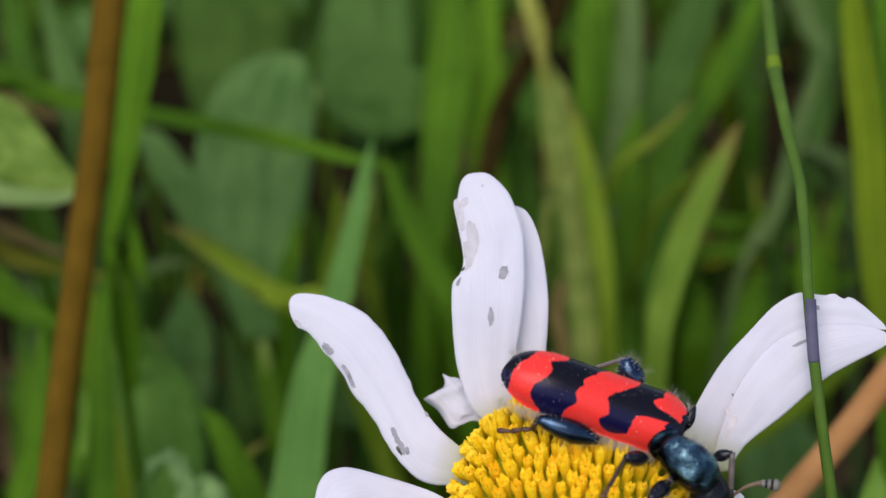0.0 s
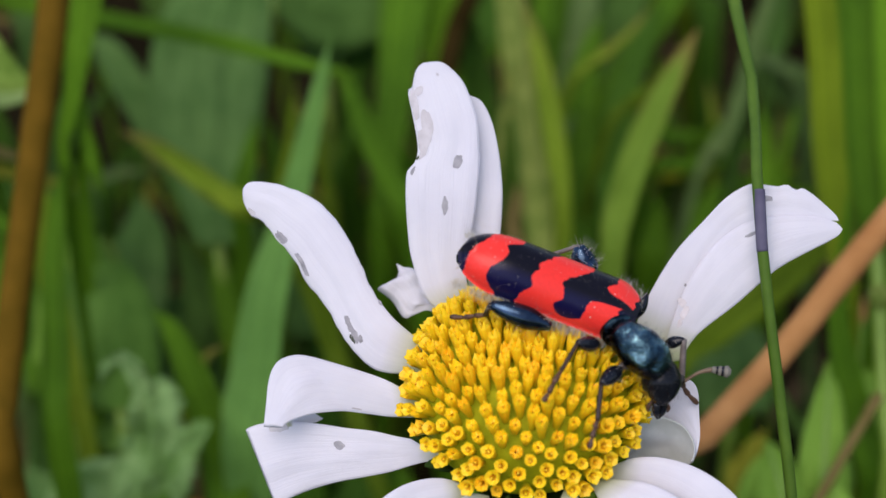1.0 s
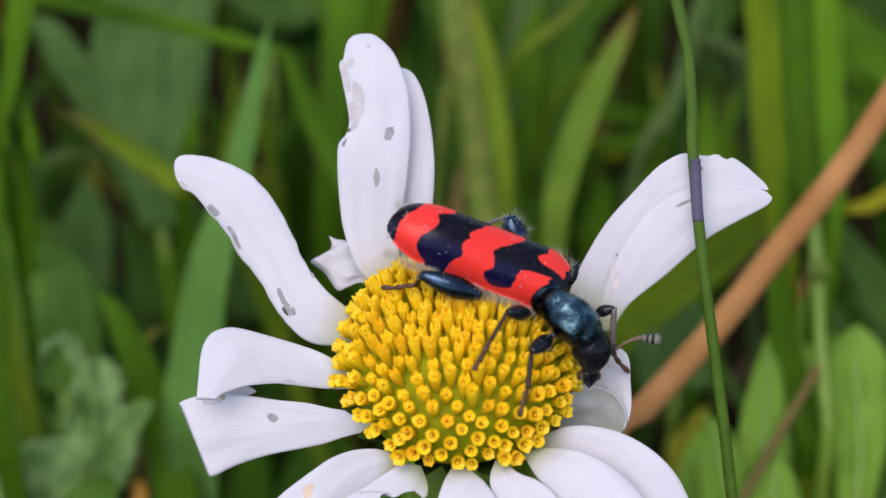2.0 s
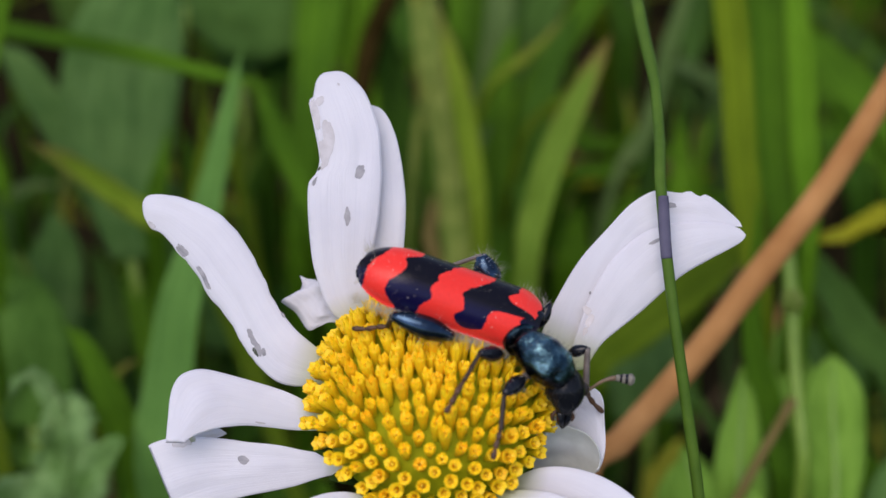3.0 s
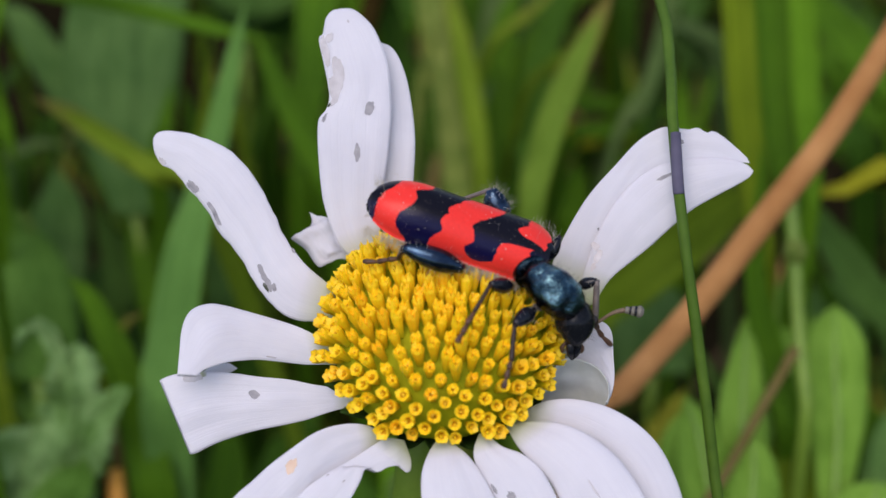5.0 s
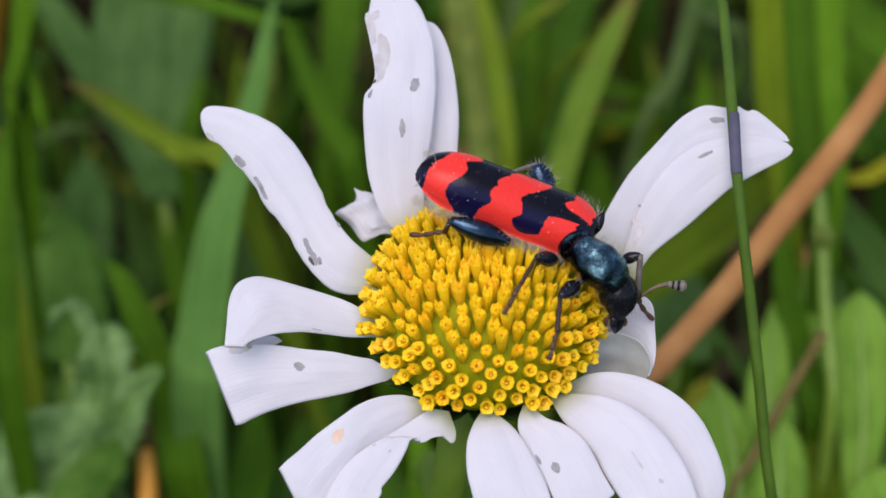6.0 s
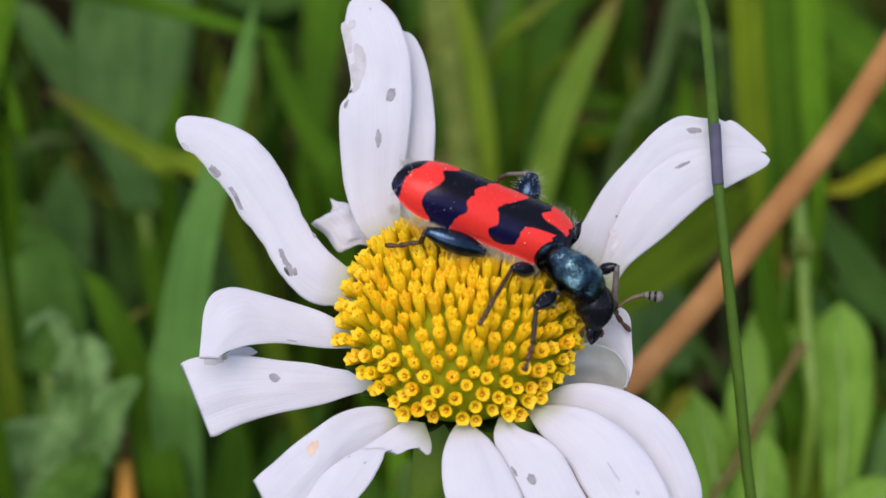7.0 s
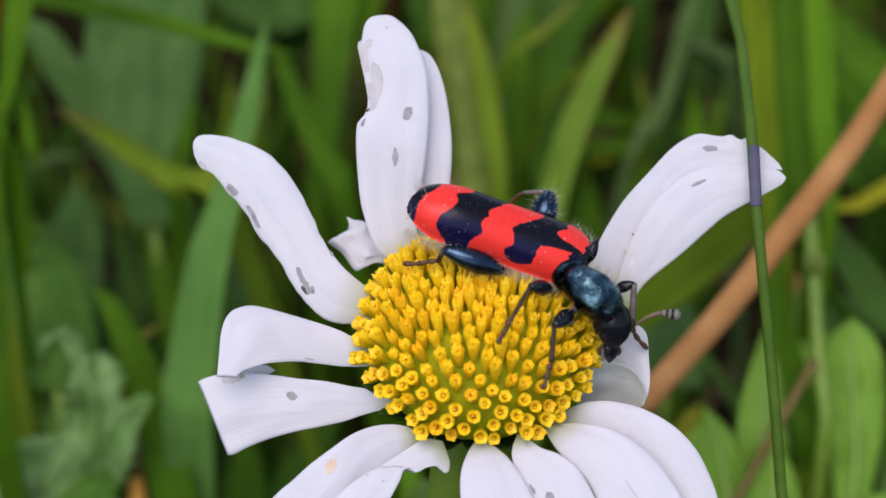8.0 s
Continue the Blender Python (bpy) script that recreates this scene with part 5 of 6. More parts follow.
plant("rosette_plant", "greyish green rosette of lobed crinkled leaves", "plant", [
    (([(-33.2, 26.8, 46.8), (-32.5, 28.4, 51.0), (-31.5, 29.6, 54.2), (-30.9, 30.5, 56.5), (-29.7, 31.3, 58.8), (-28.2, 31.5, 60.0), (-27.3, 31.4, 60.3)], [(-28.0, 26.9, 46.8), (-26.7, 28.2, 50.6), (-26.1, 29.2, 53.4), (-25.7, 30.0, 55.7), (-25.7, 30.8, 58.0), (-26.3, 31.3, 59.6), (-27.3, 31.4, 60.3)]), None, LEAF_GREY, "", CRUMPLED),
    (([(-30.2, 25.8, 47.1), (-28.8, 27.3, 51.4), (-27.7, 28.2, 54.2), (-26.7, 28.8, 56.1), (-25.2, 29.0, 57.4), (-23.8, 28.9, 58.0), (-23.0, 28.5, 57.8)], [(-27.4, 25.8, 47.1), (-25.8, 26.7, 50.7), (-24.8, 27.2, 52.7), (-24.4, 27.6, 54.4), (-24.1, 28.0, 55.6), (-23.5, 28.2, 56.9), (-23.0, 28.5, 57.8)]), None, LEAF_GREY, "", CRUMPLED),
    ([(-28.4, 29.6, 56.0), (-28.7, 30.9, 58.5), (-29.0, 31.6, 60.3), (-29.5, 32.0, 61.6), (-30.5, 31.9, 62.3), (-31.4, 31.3, 62.2), (-32.0, 30.4, 61.6), (-32.1, 29.4, 60.9)], [0.64, 0.73, 0.68, 0.59, 0.54, 0.54, 0.45, 0.18], LEAF_GREY, "curled leaf end"),
    (([(-39.3, 26.7, 43.2), (-38.6, 28.6, 47.7), (-37.0, 29.7, 50.5), (-34.5, 30.2, 52.2), (-31.6, 30.0, 53.0)], [(-31.7, 26.4, 42.8), (-30.6, 27.8, 46.6), (-30.2, 28.8, 49.4), (-30.5, 29.6, 51.6), (-31.6, 30.0, 53.0)]), None, LEAF_GREY, "", CRUMPLED),
    (([(-34.4, 24.2, 44.9), (-32.3, 25.8, 48.4), (-29.9, 26.6, 50.8), (-27.0, 26.9, 52.1)], [(-30.2, 23.7, 44.1), (-27.7, 24.9, 47.3), (-26.2, 25.9, 49.6), (-27.0, 26.9, 52.1)]), None, LEAF_LOW, "", CRUMPLED),
], "leaf")
stalk([(-25.0, 24.2, 43.0), (-25.3, 27.1, 45.4), (-25.7, 30.1, 48.0)], [0.79, 0.85, 0.66], ORANGE, "short orange dead grass stalk")
stalk([(-25.8, 31.8, 46.8), (-25.9, 33.5, 48.5), (-25.7, 35.8, 50.8)], [0.58, 0.58, 0.34], TWIG, "thin olive-brown dead twig")
plant("grass_tuft", "soft mottled grass and weeds beside the rosette", "grass", [
    ([(-43.6, 66.3, 52.7), (-41.3, 68.0, 54.9), (-38.5, 68.8, 56.1), (-35.2, 68.6, 55.8)], [0.67, 0.90, 0.78, 0.28], GRASS_GREY, "", FLAT),
    ([(-41.0, 56.0, 48.4), (-39.1, 57.6, 50.6), (-38.1, 58.8, 52.3), (-38.3, 60.1, 54.1)], [1.41, 1.84, 1.51, 0.43], LEAF_MOTTLED),
    ([(-41.2, 41.0, 48.0), (-38.7, 42.5, 50.0), (-36.6, 43.2, 51.0), (-34.1, 43.4, 51.2)], [0.80, 1.01, 0.80, 0.25], GRASS_DEEP, "", FLAT),
    ([(-29.1, 69.8, 50.5), (-30.3, 71.7, 53.3), (-32.8, 72.9, 54.9), (-36.0, 73.4, 55.6)], [0.57, 0.69, 0.57, 0.17], GRASS_OLIVE),
    ([(-24.0, 68.8, 49.1), (-23.3, 72.5, 52.1), (-24.0, 76.0, 54.7), (-25.6, 79.2, 56.9)], [0.80, 0.92, 0.81, 0.23], GRASS),
    ([(-45.5, 74.8, 50.7), (-45.1, 78.0, 54.2), (-43.5, 80.7, 56.8), (-40.7, 82.3, 57.9)], [0.70, 0.82, 0.71, 0.24], GRASS_DEEP),
    ([(-27.6, 38.2, 50.9), (-27.0, 39.9, 53.3), (-25.7, 41.1, 54.9), (-24.0, 41.6, 55.7)], [0.49, 0.59, 0.49, 0.20], GRASS_LIME, "", FLAT),
], group="meadow grass")
# below and behind the flower
plant("grass_tuft", "short green grass below the daisy", "grass", [
    ([(-19.3, 33.6, 33.8), (-18.4, 37.8, 37.4), (-17.8, 41.5, 40.3), (-18.7, 44.6, 42.4)], [1.83, 1.95, 1.55, 0.31], GRASS),
    ([(-16.0, 38.8, 27.2), (-15.0, 43.4, 31.5), (-13.0, 47.5, 35.1), (-9.8, 50.8, 37.3)], [2.14, 2.26, 1.85, 0.44], GRASS_DARK),
    ([(-8.7, 41.6, 24.3), (-9.3, 45.9, 29.2), (-11.0, 49.6, 33.3), (-13.2, 52.3, 36.0)], [2.19, 2.20, 1.65, 0.33], GRASS),
    ([(-2.9, 18.4, 46.8), (-2.6, 22.5, 48.4), (-2.4, 26.2, 49.3), (-2.8, 29.7, 49.9), (-4.0, 33.0, 50.2)], [0.98, 1.09, 1.01, 0.84, 0.29], GRASS_BRIGHT),
    ([(-5.2, 36.6, 29.3), (-5.8, 41.2, 31.5), (-6.4, 45.8, 33.7)], [1.89, 1.92, 1.08], GRASS_DARK),
    ([(-19.0, 57.5, 29.5), (-17.9, 61.7, 34.3), (-18.6, 65.2, 38.2), (-20.4, 68.1, 41.1)], [1.51, 1.63, 1.28, 0.29], GRASS_DARK),
    ([(3.8, 39.9, 25.3), (3.3, 43.2, 28.8), (2.5, 46.2, 31.9), (1.2, 48.6, 34.1)], [2.16, 2.17, 1.63, 0.44], GRASS_DARK),
    ([(15.7, 39.9, 25.3), (15.3, 43.5, 28.6), (14.3, 46.1, 30.5)], [1.62, 1.63, 0.55], GRASS_DARK),
    ([(22.4, 32.8, 32.4), (22.4, 36.4, 35.3), (21.2, 40.4, 38.6), (20.4, 43.8, 41.1)], [2.04, 2.26, 1.86, 0.42], GRASS_DARK),
], group="meadow grass")
plant("grass_tuft", "dense tall green grass behind the daisy", "grass", [
    ([(-12.2, 62.9, 53.6), (-11.6, 68.8, 58.3), (-11.0, 74.9, 63.1), (-10.5, 80.7, 67.5), (-10.1, 86.0, 71.2), (-9.8, 92.7, 77.0)], [1.09, 1.44, 1.91, 2.28, 2.43, 2.22], GRASS),
    ([(-5.3, 66.5, 51.1), (-5.8, 72.5, 55.9), (-6.5, 78.6, 60.9), (-6.8, 84.4, 65.5), (-6.9, 89.8, 69.3), (-6.4, 96.6, 75.2)], [1.46, 1.70, 1.73, 1.75, 1.65, 1.44], GRASS_BRIGHT),
    ([(-16.4, 83.3, 56.0), (-14.5, 88.7, 60.5), (-13.6, 94.5, 65.6), (-13.5, 101.7, 73.0)], [1.55, 1.81, 1.59, 1.23], GRASS_DARK),
    ([(-3.0, 74.9, 45.2), (-3.2, 79.9, 51.1), (-3.6, 84.0, 55.6), (-4.2, 88.1, 60.1), (-5.1, 91.9, 64.2)], [2.37, 2.50, 2.39, 1.80, 0.48], GRASS_DARK),
    ([(3.2, 54.9, 54.2), (3.0, 59.4, 58.7), (2.7, 63.4, 62.4), (2.1, 67.1, 65.7), (1.3, 70.6, 68.7), (0.4, 74.0, 71.7), (-0.8, 77.7, 74.9)], [1.36, 1.47, 1.59, 1.82, 1.83, 1.74, 0.44], GRASS_PALE, "pale mottled blade"),
    ([(5.3, 55.7, 58.8), (4.6, 60.5, 63.6), (3.8, 64.6, 67.2), (2.6, 68.7, 70.9), (1.4, 72.0, 73.4)], [0.82, 1.04, 1.05, 0.85, 0.27], GRASS_LIME, "yellowish mottled blade"),
    ([(-0.5, 58.1, 67.0), (0.6, 60.7, 69.6), (1.4, 63.3, 72.2), (2.0, 65.9, 74.9)], [0.41, 0.51, 0.46, 0.15], GRASS_PALE),
    ([(-0.7, 75.2, 74.8), (-1.3, 77.8, 76.4), (-1.8, 80.2, 77.7), (-2.7, 83.5, 80.4)], [0.54, 0.98, 1.10, 1.00], GRASS_STRAW, "pale yellow blade head"),
    ([(5.8, 61.3, 45.3), (6.0, 66.2, 51.3), (6.2, 70.2, 56.0), (6.9, 74.0, 60.3), (8.1, 77.8, 64.5), (9.4, 80.7, 67.4)], [2.66, 2.78, 2.57, 2.02, 1.24, 0.34], GRASS),
    ([(4.8, 64.6, 46.9), (6.2, 70.4, 52.5), (8.3, 76.6, 58.7), (10.1, 81.9, 63.5), (13.1, 87.6, 68.9), (16.1, 93.1, 73.9), (18.6, 97.7, 77.6)], [1.68, 2.15, 2.28, 2.42, 2.32, 2.11, 1.66], GRASS_DEEP),
    ([(3.1, 65.4, 51.9), (4.8, 72.0, 58.2), (6.7, 77.5, 62.7), (7.7, 83.0, 67.4), (8.2, 88.6, 72.3), (8.4, 93.7, 76.3)], [1.00, 1.23, 1.47, 1.49, 1.39, 1.17], GRASS_GREY),
    ([(9.6, 64.1, 52.8), (10.0, 68.9, 57.5), (11.3, 73.6, 61.8), (13.5, 78.3, 65.8), (15.3, 82.0, 68.6)], [1.09, 1.32, 1.45, 1.24, 0.34], GRASS_DARK),
    ([(5.7, 69.0, 64.6), (9.0, 71.6, 66.8), (12.3, 74.3, 69.3), (13.9, 76.0, 70.5)], [0.32, 0.43, 0.44, 0.16], GRASS_LIME),
    ([(2.5, 70.6, 63.6), (3.4, 75.2, 67.9), (3.1, 79.9, 72.3), (3.7, 84.6, 76.8), (4.4, 87.9, 78.9)], [0.66, 0.83, 0.83, 0.73, 0.57], GRASS),
    ([(4.8, 73.1, 56.2), (5.2, 79.1, 61.8), (4.9, 85.3, 67.6), (4.7, 91.5, 73.5), (4.4, 95.9, 76.6)], [1.70, 1.95, 1.97, 1.76, 1.54], GRASS),
    ([(8.9, 80.4, 59.7), (8.4, 86.6, 65.5), (7.9, 92.3, 70.6), (7.5, 98.0, 75.7)], [1.16, 1.40, 1.42, 1.20], GRASS_OLIVE),
    ([(9.8, 73.5, 59.9), (12.7, 78.0, 63.7), (15.9, 82.4, 67.4), (19.2, 87.1, 71.4), (22.3, 91.9, 75.7)], [1.12, 1.35, 1.37, 1.26, 0.81], GRASS),
    ([(1.4, 64.5, 47.1), (1.4, 69.3, 53.3), (0.6, 72.9, 57.6), (0.0, 75.9, 61.1)], [1.12, 1.12, 0.79, 0.23], GRASS_DARK),
    ([(9.2, 63.1, 44.0), (9.8, 67.0, 48.7), (10.7, 70.4, 52.5), (11.0, 73.1, 55.5)], [1.90, 1.91, 1.35, 0.34], GRASS),
], group="meadow grass")
plant("grass_tuft", "green grass with a pale brown-tipped blade", "grass", [
    ([(9.1, 45.6, 61.2), (9.8, 48.6, 65.0), (11.4, 51.9, 69.2), (13.5, 54.9, 72.8), (15.4, 57.3, 75.5), (16.7, 59.0, 77.3)], [1.16, 1.31, 1.31, 1.17, 0.98, 0.49], GRASS_TIP, "pale green blade with a brown tip"),
    ([(8.6, 82.3, 55.2), (12.7, 81.8, 53.9), (16.2, 81.4, 52.9), (20.4, 81.3, 52.3), (24.2, 81.4, 51.9)], [0.95, 1.18, 1.18, 1.06, 0.47], GRASS, "blade lying across", FLAT),
    ([(17.7, 61.9, 59.5), (20.0, 64.5, 61.0), (22.0, 68.4, 64.6), (23.5, 72.3, 68.2), (25.3, 76.4, 72.1), (27.4, 80.2, 75.3)], [0.53, 0.64, 0.75, 0.81, 0.81, 0.44], GRASS_GREY),
    ([(24.0, 93.9, 74.8), (25.6, 91.3, 71.8), (27.6, 89.4, 69.8), (29.1, 87.7, 68.4)], [0.94, 1.52, 1.39, 0.46], GRASS_GREY, "dry greyish blade", FLAT),
    ([(22.7, 70.0, 63.9), (23.4, 72.3, 66.3), (23.8, 74.6, 68.4), (24.6, 76.7, 70.4)], [0.87, 0.98, 0.93, 0.44], GRASS_DEEP),
    ([(21.6, 92.1, 57.7), (21.4, 96.0, 61.1), (21.4, 100.2, 65.2), (21.3, 105.5, 70.9)], [1.34, 1.72, 1.86, 1.75], GRASS_DARK),
    ([(19.4, 94.8, 58.3), (17.7, 98.6, 61.9), (17.1, 102.5, 65.5), (16.6, 107.1, 70.2)], [0.99, 1.24, 1.25, 1.13], GRASS_OLIVE),
    ([(27.7, 86.7, 55.9), (28.6, 91.2, 60.2), (29.2, 96.0, 65.2), (29.3, 102.2, 72.2)], [0.96, 1.32, 1.58, 1.47], GRASS_DEEP),
    ([(29.7, 77.2, 59.5), (28.0, 78.8, 62.2), (25.5, 79.3, 63.2), (24.0, 79.0, 63.0)], [1.02, 1.25, 1.02, 0.34], GRASS_GREY, "", FLAT),
    ([(28.8, 79.2, 59.0), (30.0, 80.2, 60.4), (31.4, 80.9, 61.3)], [0.69, 0.80, 0.29], GRASS_PALE, "", FLAT),
    ([(14.3, 75.4, 51.2), (18.8, 76.2, 51.9), (24.0, 77.5, 53.3), (26.9, 78.6, 54.6)], [0.81, 0.98, 0.93, 0.29], GRASS, "", FLAT),
    ([(9.5, 67.3, 61.5), (12.5, 69.5, 63.3), (14.5, 71.5, 64.9), (15.7, 73.7, 66.8)], [0.43, 0.49, 0.44, 0.16], GRASS_OLIVE),
    ([(25.2, 64.2, 47.4), (25.4, 69.0, 53.5), (25.5, 71.9, 56.9), (25.2, 75.2, 60.7)], [1.00, 1.11, 1.12, 0.28], GRASS_BRIGHT),
    ([(25.4, 80.7, 61.8), (27.7, 79.4, 59.5), (29.7, 78.3, 57.5), (31.2, 76.2, 54.1)], [0.80, 1.26, 1.26, 0.69], GRASS_BLUE, "", FLAT),
    ([(12.1, 79.6, 50.6), (14.4, 79.5, 50.2), (16.2, 79.1, 49.4), (18.6, 79.2, 49.2)], [0.47, 1.06, 1.18, 0.47], GRASS_LEMON, "yellow withered blade", FLAT),
    ([(13.8, 84.0, 49.8), (15.6, 83.8, 49.4), (17.3, 83.9, 49.2)], [0.36, 0.73, 0.30], STRAW, "withered brown leaf bit", FLAT),
    ([(18.2, 65.4, 46.4), (19.4, 68.4, 49.8), (22.3, 71.3, 52.6), (27.4, 72.8, 53.0)], [1.46, 1.57, 1.47, 0.45], GRASS),
    ([(14.7, 70.0, 43.0), (15.6, 72.3, 46.3), (15.3, 74.5, 49.7)], [1.74, 1.62, 0.46], GRASS),
    ([(19.6, 77.3, 49.9), (20.7, 78.0, 50.9), (22.0, 78.4, 51.3)], [0.59, 0.82, 0.35], GRASS_PALE, "", FLAT),
    ([(21.1, 68.8, 43.9), (24.3, 72.1, 48.6), (28.9, 73.6, 50.4), (31.7, 74.0, 50.7)], [1.37, 1.37, 1.15, 0.46], GRASS),
], group="meadow grass")
plant("grass_tuft", "narrow grass blades between the broad ones", "grass", [
    ([(-19.3, 68.1, 44.2), (-18.6, 73.1, 49.3), (-16.7, 78.1, 54.3), (-15.1, 81.6, 57.0)], [0.46, 0.52, 0.47, 0.18], GRASS_DARK),
    ([(-22.6, 80.0, 48.2), (-23.6, 83.5, 52.4), (-24.3, 86.7, 56.1), (-24.1, 89.3, 58.9)], [0.42, 0.49, 0.43, 0.18], GRASS_OLIVE),
    ([(-38.4, 69.6, 48.8), (-37.5, 73.6, 52.4), (-38.3, 77.6, 56.1), (-39.8, 80.6, 58.5)], [0.52, 0.58, 0.47, 0.18], GRASS_DARK),
    ([(-49.4, 70.3, 51.2), (-50.7, 73.9, 55.7), (-53.2, 77.2, 59.8), (-55.2, 79.0, 61.5)], [0.46, 0.52, 0.47, 0.18], GRASS_DARK),
    ([(-13.0, 80.2, 47.3), (-14.6, 84.6, 51.7), (-16.9, 89.3, 56.7), (-17.6, 93.1, 60.2)], [0.54, 0.61, 0.55, 0.19], GRASS_BRIGHT),
    ([(16.7, 83.5, 45.1), (17.6, 88.0, 49.4), (16.3, 92.5, 54.0), (14.3, 96.2, 57.6)], [0.43, 0.49, 0.43, 0.19], GRASS),
    ([(21.1, 79.1, 45.1), (22.1, 82.3, 48.7), (21.9, 85.9, 52.9), (21.1, 88.4, 55.6)], [0.54, 0.54, 0.48, 0.18], GRASS_LIME),
    ([(12.9, 95.2, 48.7), (15.9, 96.8, 48.5), (20.2, 98.9, 48.7), (24.8, 100.7, 48.4)], [0.32, 0.38, 0.39, 0.19], LITTER, "", FLAT),
    ([(14.5, 97.6, 45.0), (18.4, 98.0, 43.8), (23.0, 99.2, 44.0), (26.0, 100.7, 44.6)], [0.39, 0.46, 0.39, 0.20], LITTER, "", FLAT),
    ([(27.7, 68.3, 49.8), (27.3, 71.6, 53.7), (28.2, 74.7, 57.1), (29.7, 77.2, 59.5)], [0.50, 0.56, 0.51, 0.17], GRASS_BRIGHT),
    ([(38.6, 50.2, 46.7), (37.2, 52.5, 48.9), (36.2, 54.9, 51.1), (36.3, 57.0, 52.9)], [0.53, 0.64, 0.53, 0.16], GRASS),
    ([(27.7, 43.8, 41.1), (26.2, 46.7, 44.1), (24.8, 48.7, 45.8), (23.0, 50.2, 46.7)], [0.47, 0.52, 0.47, 0.16], GRASS_DEEP),
    ([(-19.2, 61.7, 32.0), (-20.5, 64.9, 35.5), (-20.8, 67.8, 38.4), (-19.4, 70.4, 40.9)], [0.47, 0.53, 0.47, 0.18], GRASS_DARK),
    ([(-14.1, 74.8, 47.2), (-13.3, 78.0, 49.4), (-14.6, 81.6, 52.2), (-16.2, 84.8, 54.5)], [0.53, 0.60, 0.54, 0.18], GRASS_DARK),
], group="meadow grass")
stalk([(-7.6, 72.4, 56.6), (-6.6, 76.4, 60.2), (-5.9, 79.9, 63.1), (-4.9, 83.2, 65.5), (-2.6, 87.0, 68.6), (0.6, 91.0, 71.9), (1.8, 95.2, 75.7)], [0.91, 1.03, 1.15, 1.16, 1.17, 1.17, 0.95], DARK_STALK, "very dark brown stalk")
stalk([(-20.9, 82.1, 40.1), (-17.9, 85.1, 42.5), (-14.3, 88.3, 45.2)], [0.75, 0.81, 0.50], LITTER, "short dull brown dead stalk")
stalk([(-25.8, 78.5, 42.6), (-26.2, 83.9, 48.5), (-26.6, 89.4, 54.5), (-25.9, 94.7, 60.1)], [0.61, 0.68, 0.68, 0.50], DARK_STALK, "very dark brown stalk")
stalk([(1.4, 59.6, 50.7), (0.6, 62.8, 53.7), (1.4, 65.7, 56.3)], [0.70, 0.71, 0.49], TWIG, "short brown dead grass stalk")
# right of the flower
plant("grass_tuft", "wide bright and olive green grass blades", "grass", [
    ([(27.9, 36.4, 61.9), (27.4, 41.0, 66.6), (26.7, 45.9, 71.8), (26.5, 50.3, 76.4), (26.3, 54.4, 80.6), (25.7, 58.7, 84.8), (25.4, 63.8, 90.4)], [0.93, 1.22, 1.32, 1.33, 1.34, 1.34, 1.16], GRASS_BRASS, "olive yellow blade with a brownish edge"),
    ([(31.9, 42.9, 60.7), (31.5, 46.8, 63.9), (30.8, 51.9, 68.8), (30.7, 56.5, 73.0), (30.7, 61.1, 77.3), (30.1, 66.4, 82.5), (29.6, 71.7, 87.8)], [1.26, 1.66, 1.87, 1.89, 1.80, 1.72, 1.53], GRASS),
    ([(32.5, 42.9, 64.2), (32.7, 47.0, 67.2), (32.8, 51.5, 70.8), (33.0, 55.7, 74.0), (33.0, 60.3, 77.7), (32.7, 65.8, 82.8)], [0.67, 0.96, 1.17, 1.18, 1.19, 1.01], GRASS_BRIGHT),
    ([(45.5, 65.5, 61.5), (41.9, 69.3, 64.6), (39.1, 72.7, 67.1), (36.3, 76.3, 69.9)], [2.16, 2.18, 1.98, 0.77], GRASS),
    ([(41.7, 41.4, 51.5), (39.0, 44.7, 54.6), (36.5, 47.9, 57.3), (34.4, 50.7, 59.6), (33.1, 52.7, 60.7)], [1.79, 1.80, 1.61, 1.21, 0.31], GRASS_DEEP),
    ([(42.2, 51.3, 62.2), (38.2, 51.0, 61.8), (35.2, 50.8, 61.5), (33.6, 50.6, 61.2)], [0.90, 0.95, 0.85, 0.40], GRASS_LEMON, "bright yellow blade lying across", FLAT),
    ([(14.5, 46.9, 49.1), (18.7, 50.1, 51.9), (23.5, 53.1, 54.3), (28.1, 55.9, 56.5), (31.7, 58.1, 57.9)], [2.06, 2.38, 2.50, 2.10, 0.63], GRASS_OLIVE),
    ([(29.8, 27.4, 52.5), (28.7, 29.0, 55.9), (27.6, 31.0, 59.6), (26.6, 32.8, 63.3), (26.3, 34.2, 66.2), (26.6, 35.5, 69.1), (26.8, 36.6, 71.6), (26.6, 37.9, 74.5)], [1.28, 1.46, 1.27, 0.95, 0.68, 0.58, 0.54, 0.22], GRASS),
    ([(29.6, 19.9, 45.4), (29.6, 23.7, 48.5), (29.8, 27.4, 51.3), (29.7, 31.6, 55.0)], [2.08, 2.19, 1.93, 0.93], GRASS_OLIVE),
    ([(40.1, 30.3, 46.2), (36.8, 34.3, 48.4), (34.8, 38.1, 50.3), (33.8, 42.2, 52.7)], [1.91, 2.03, 1.76, 0.40], GRASS),
    ([(20.1, 37.4, 42.5), (21.0, 39.4, 44.1), (22.6, 41.1, 45.4), (23.4, 42.4, 46.2)], [1.01, 1.41, 1.11, 0.25], GRASS_YELLOW),
    ([(45.5, 76.0, 48.6), (43.3, 78.4, 51.9), (41.5, 80.1, 54.4)], [1.77, 1.66, 0.47], GRASS_DARK),
], group="meadow grass")
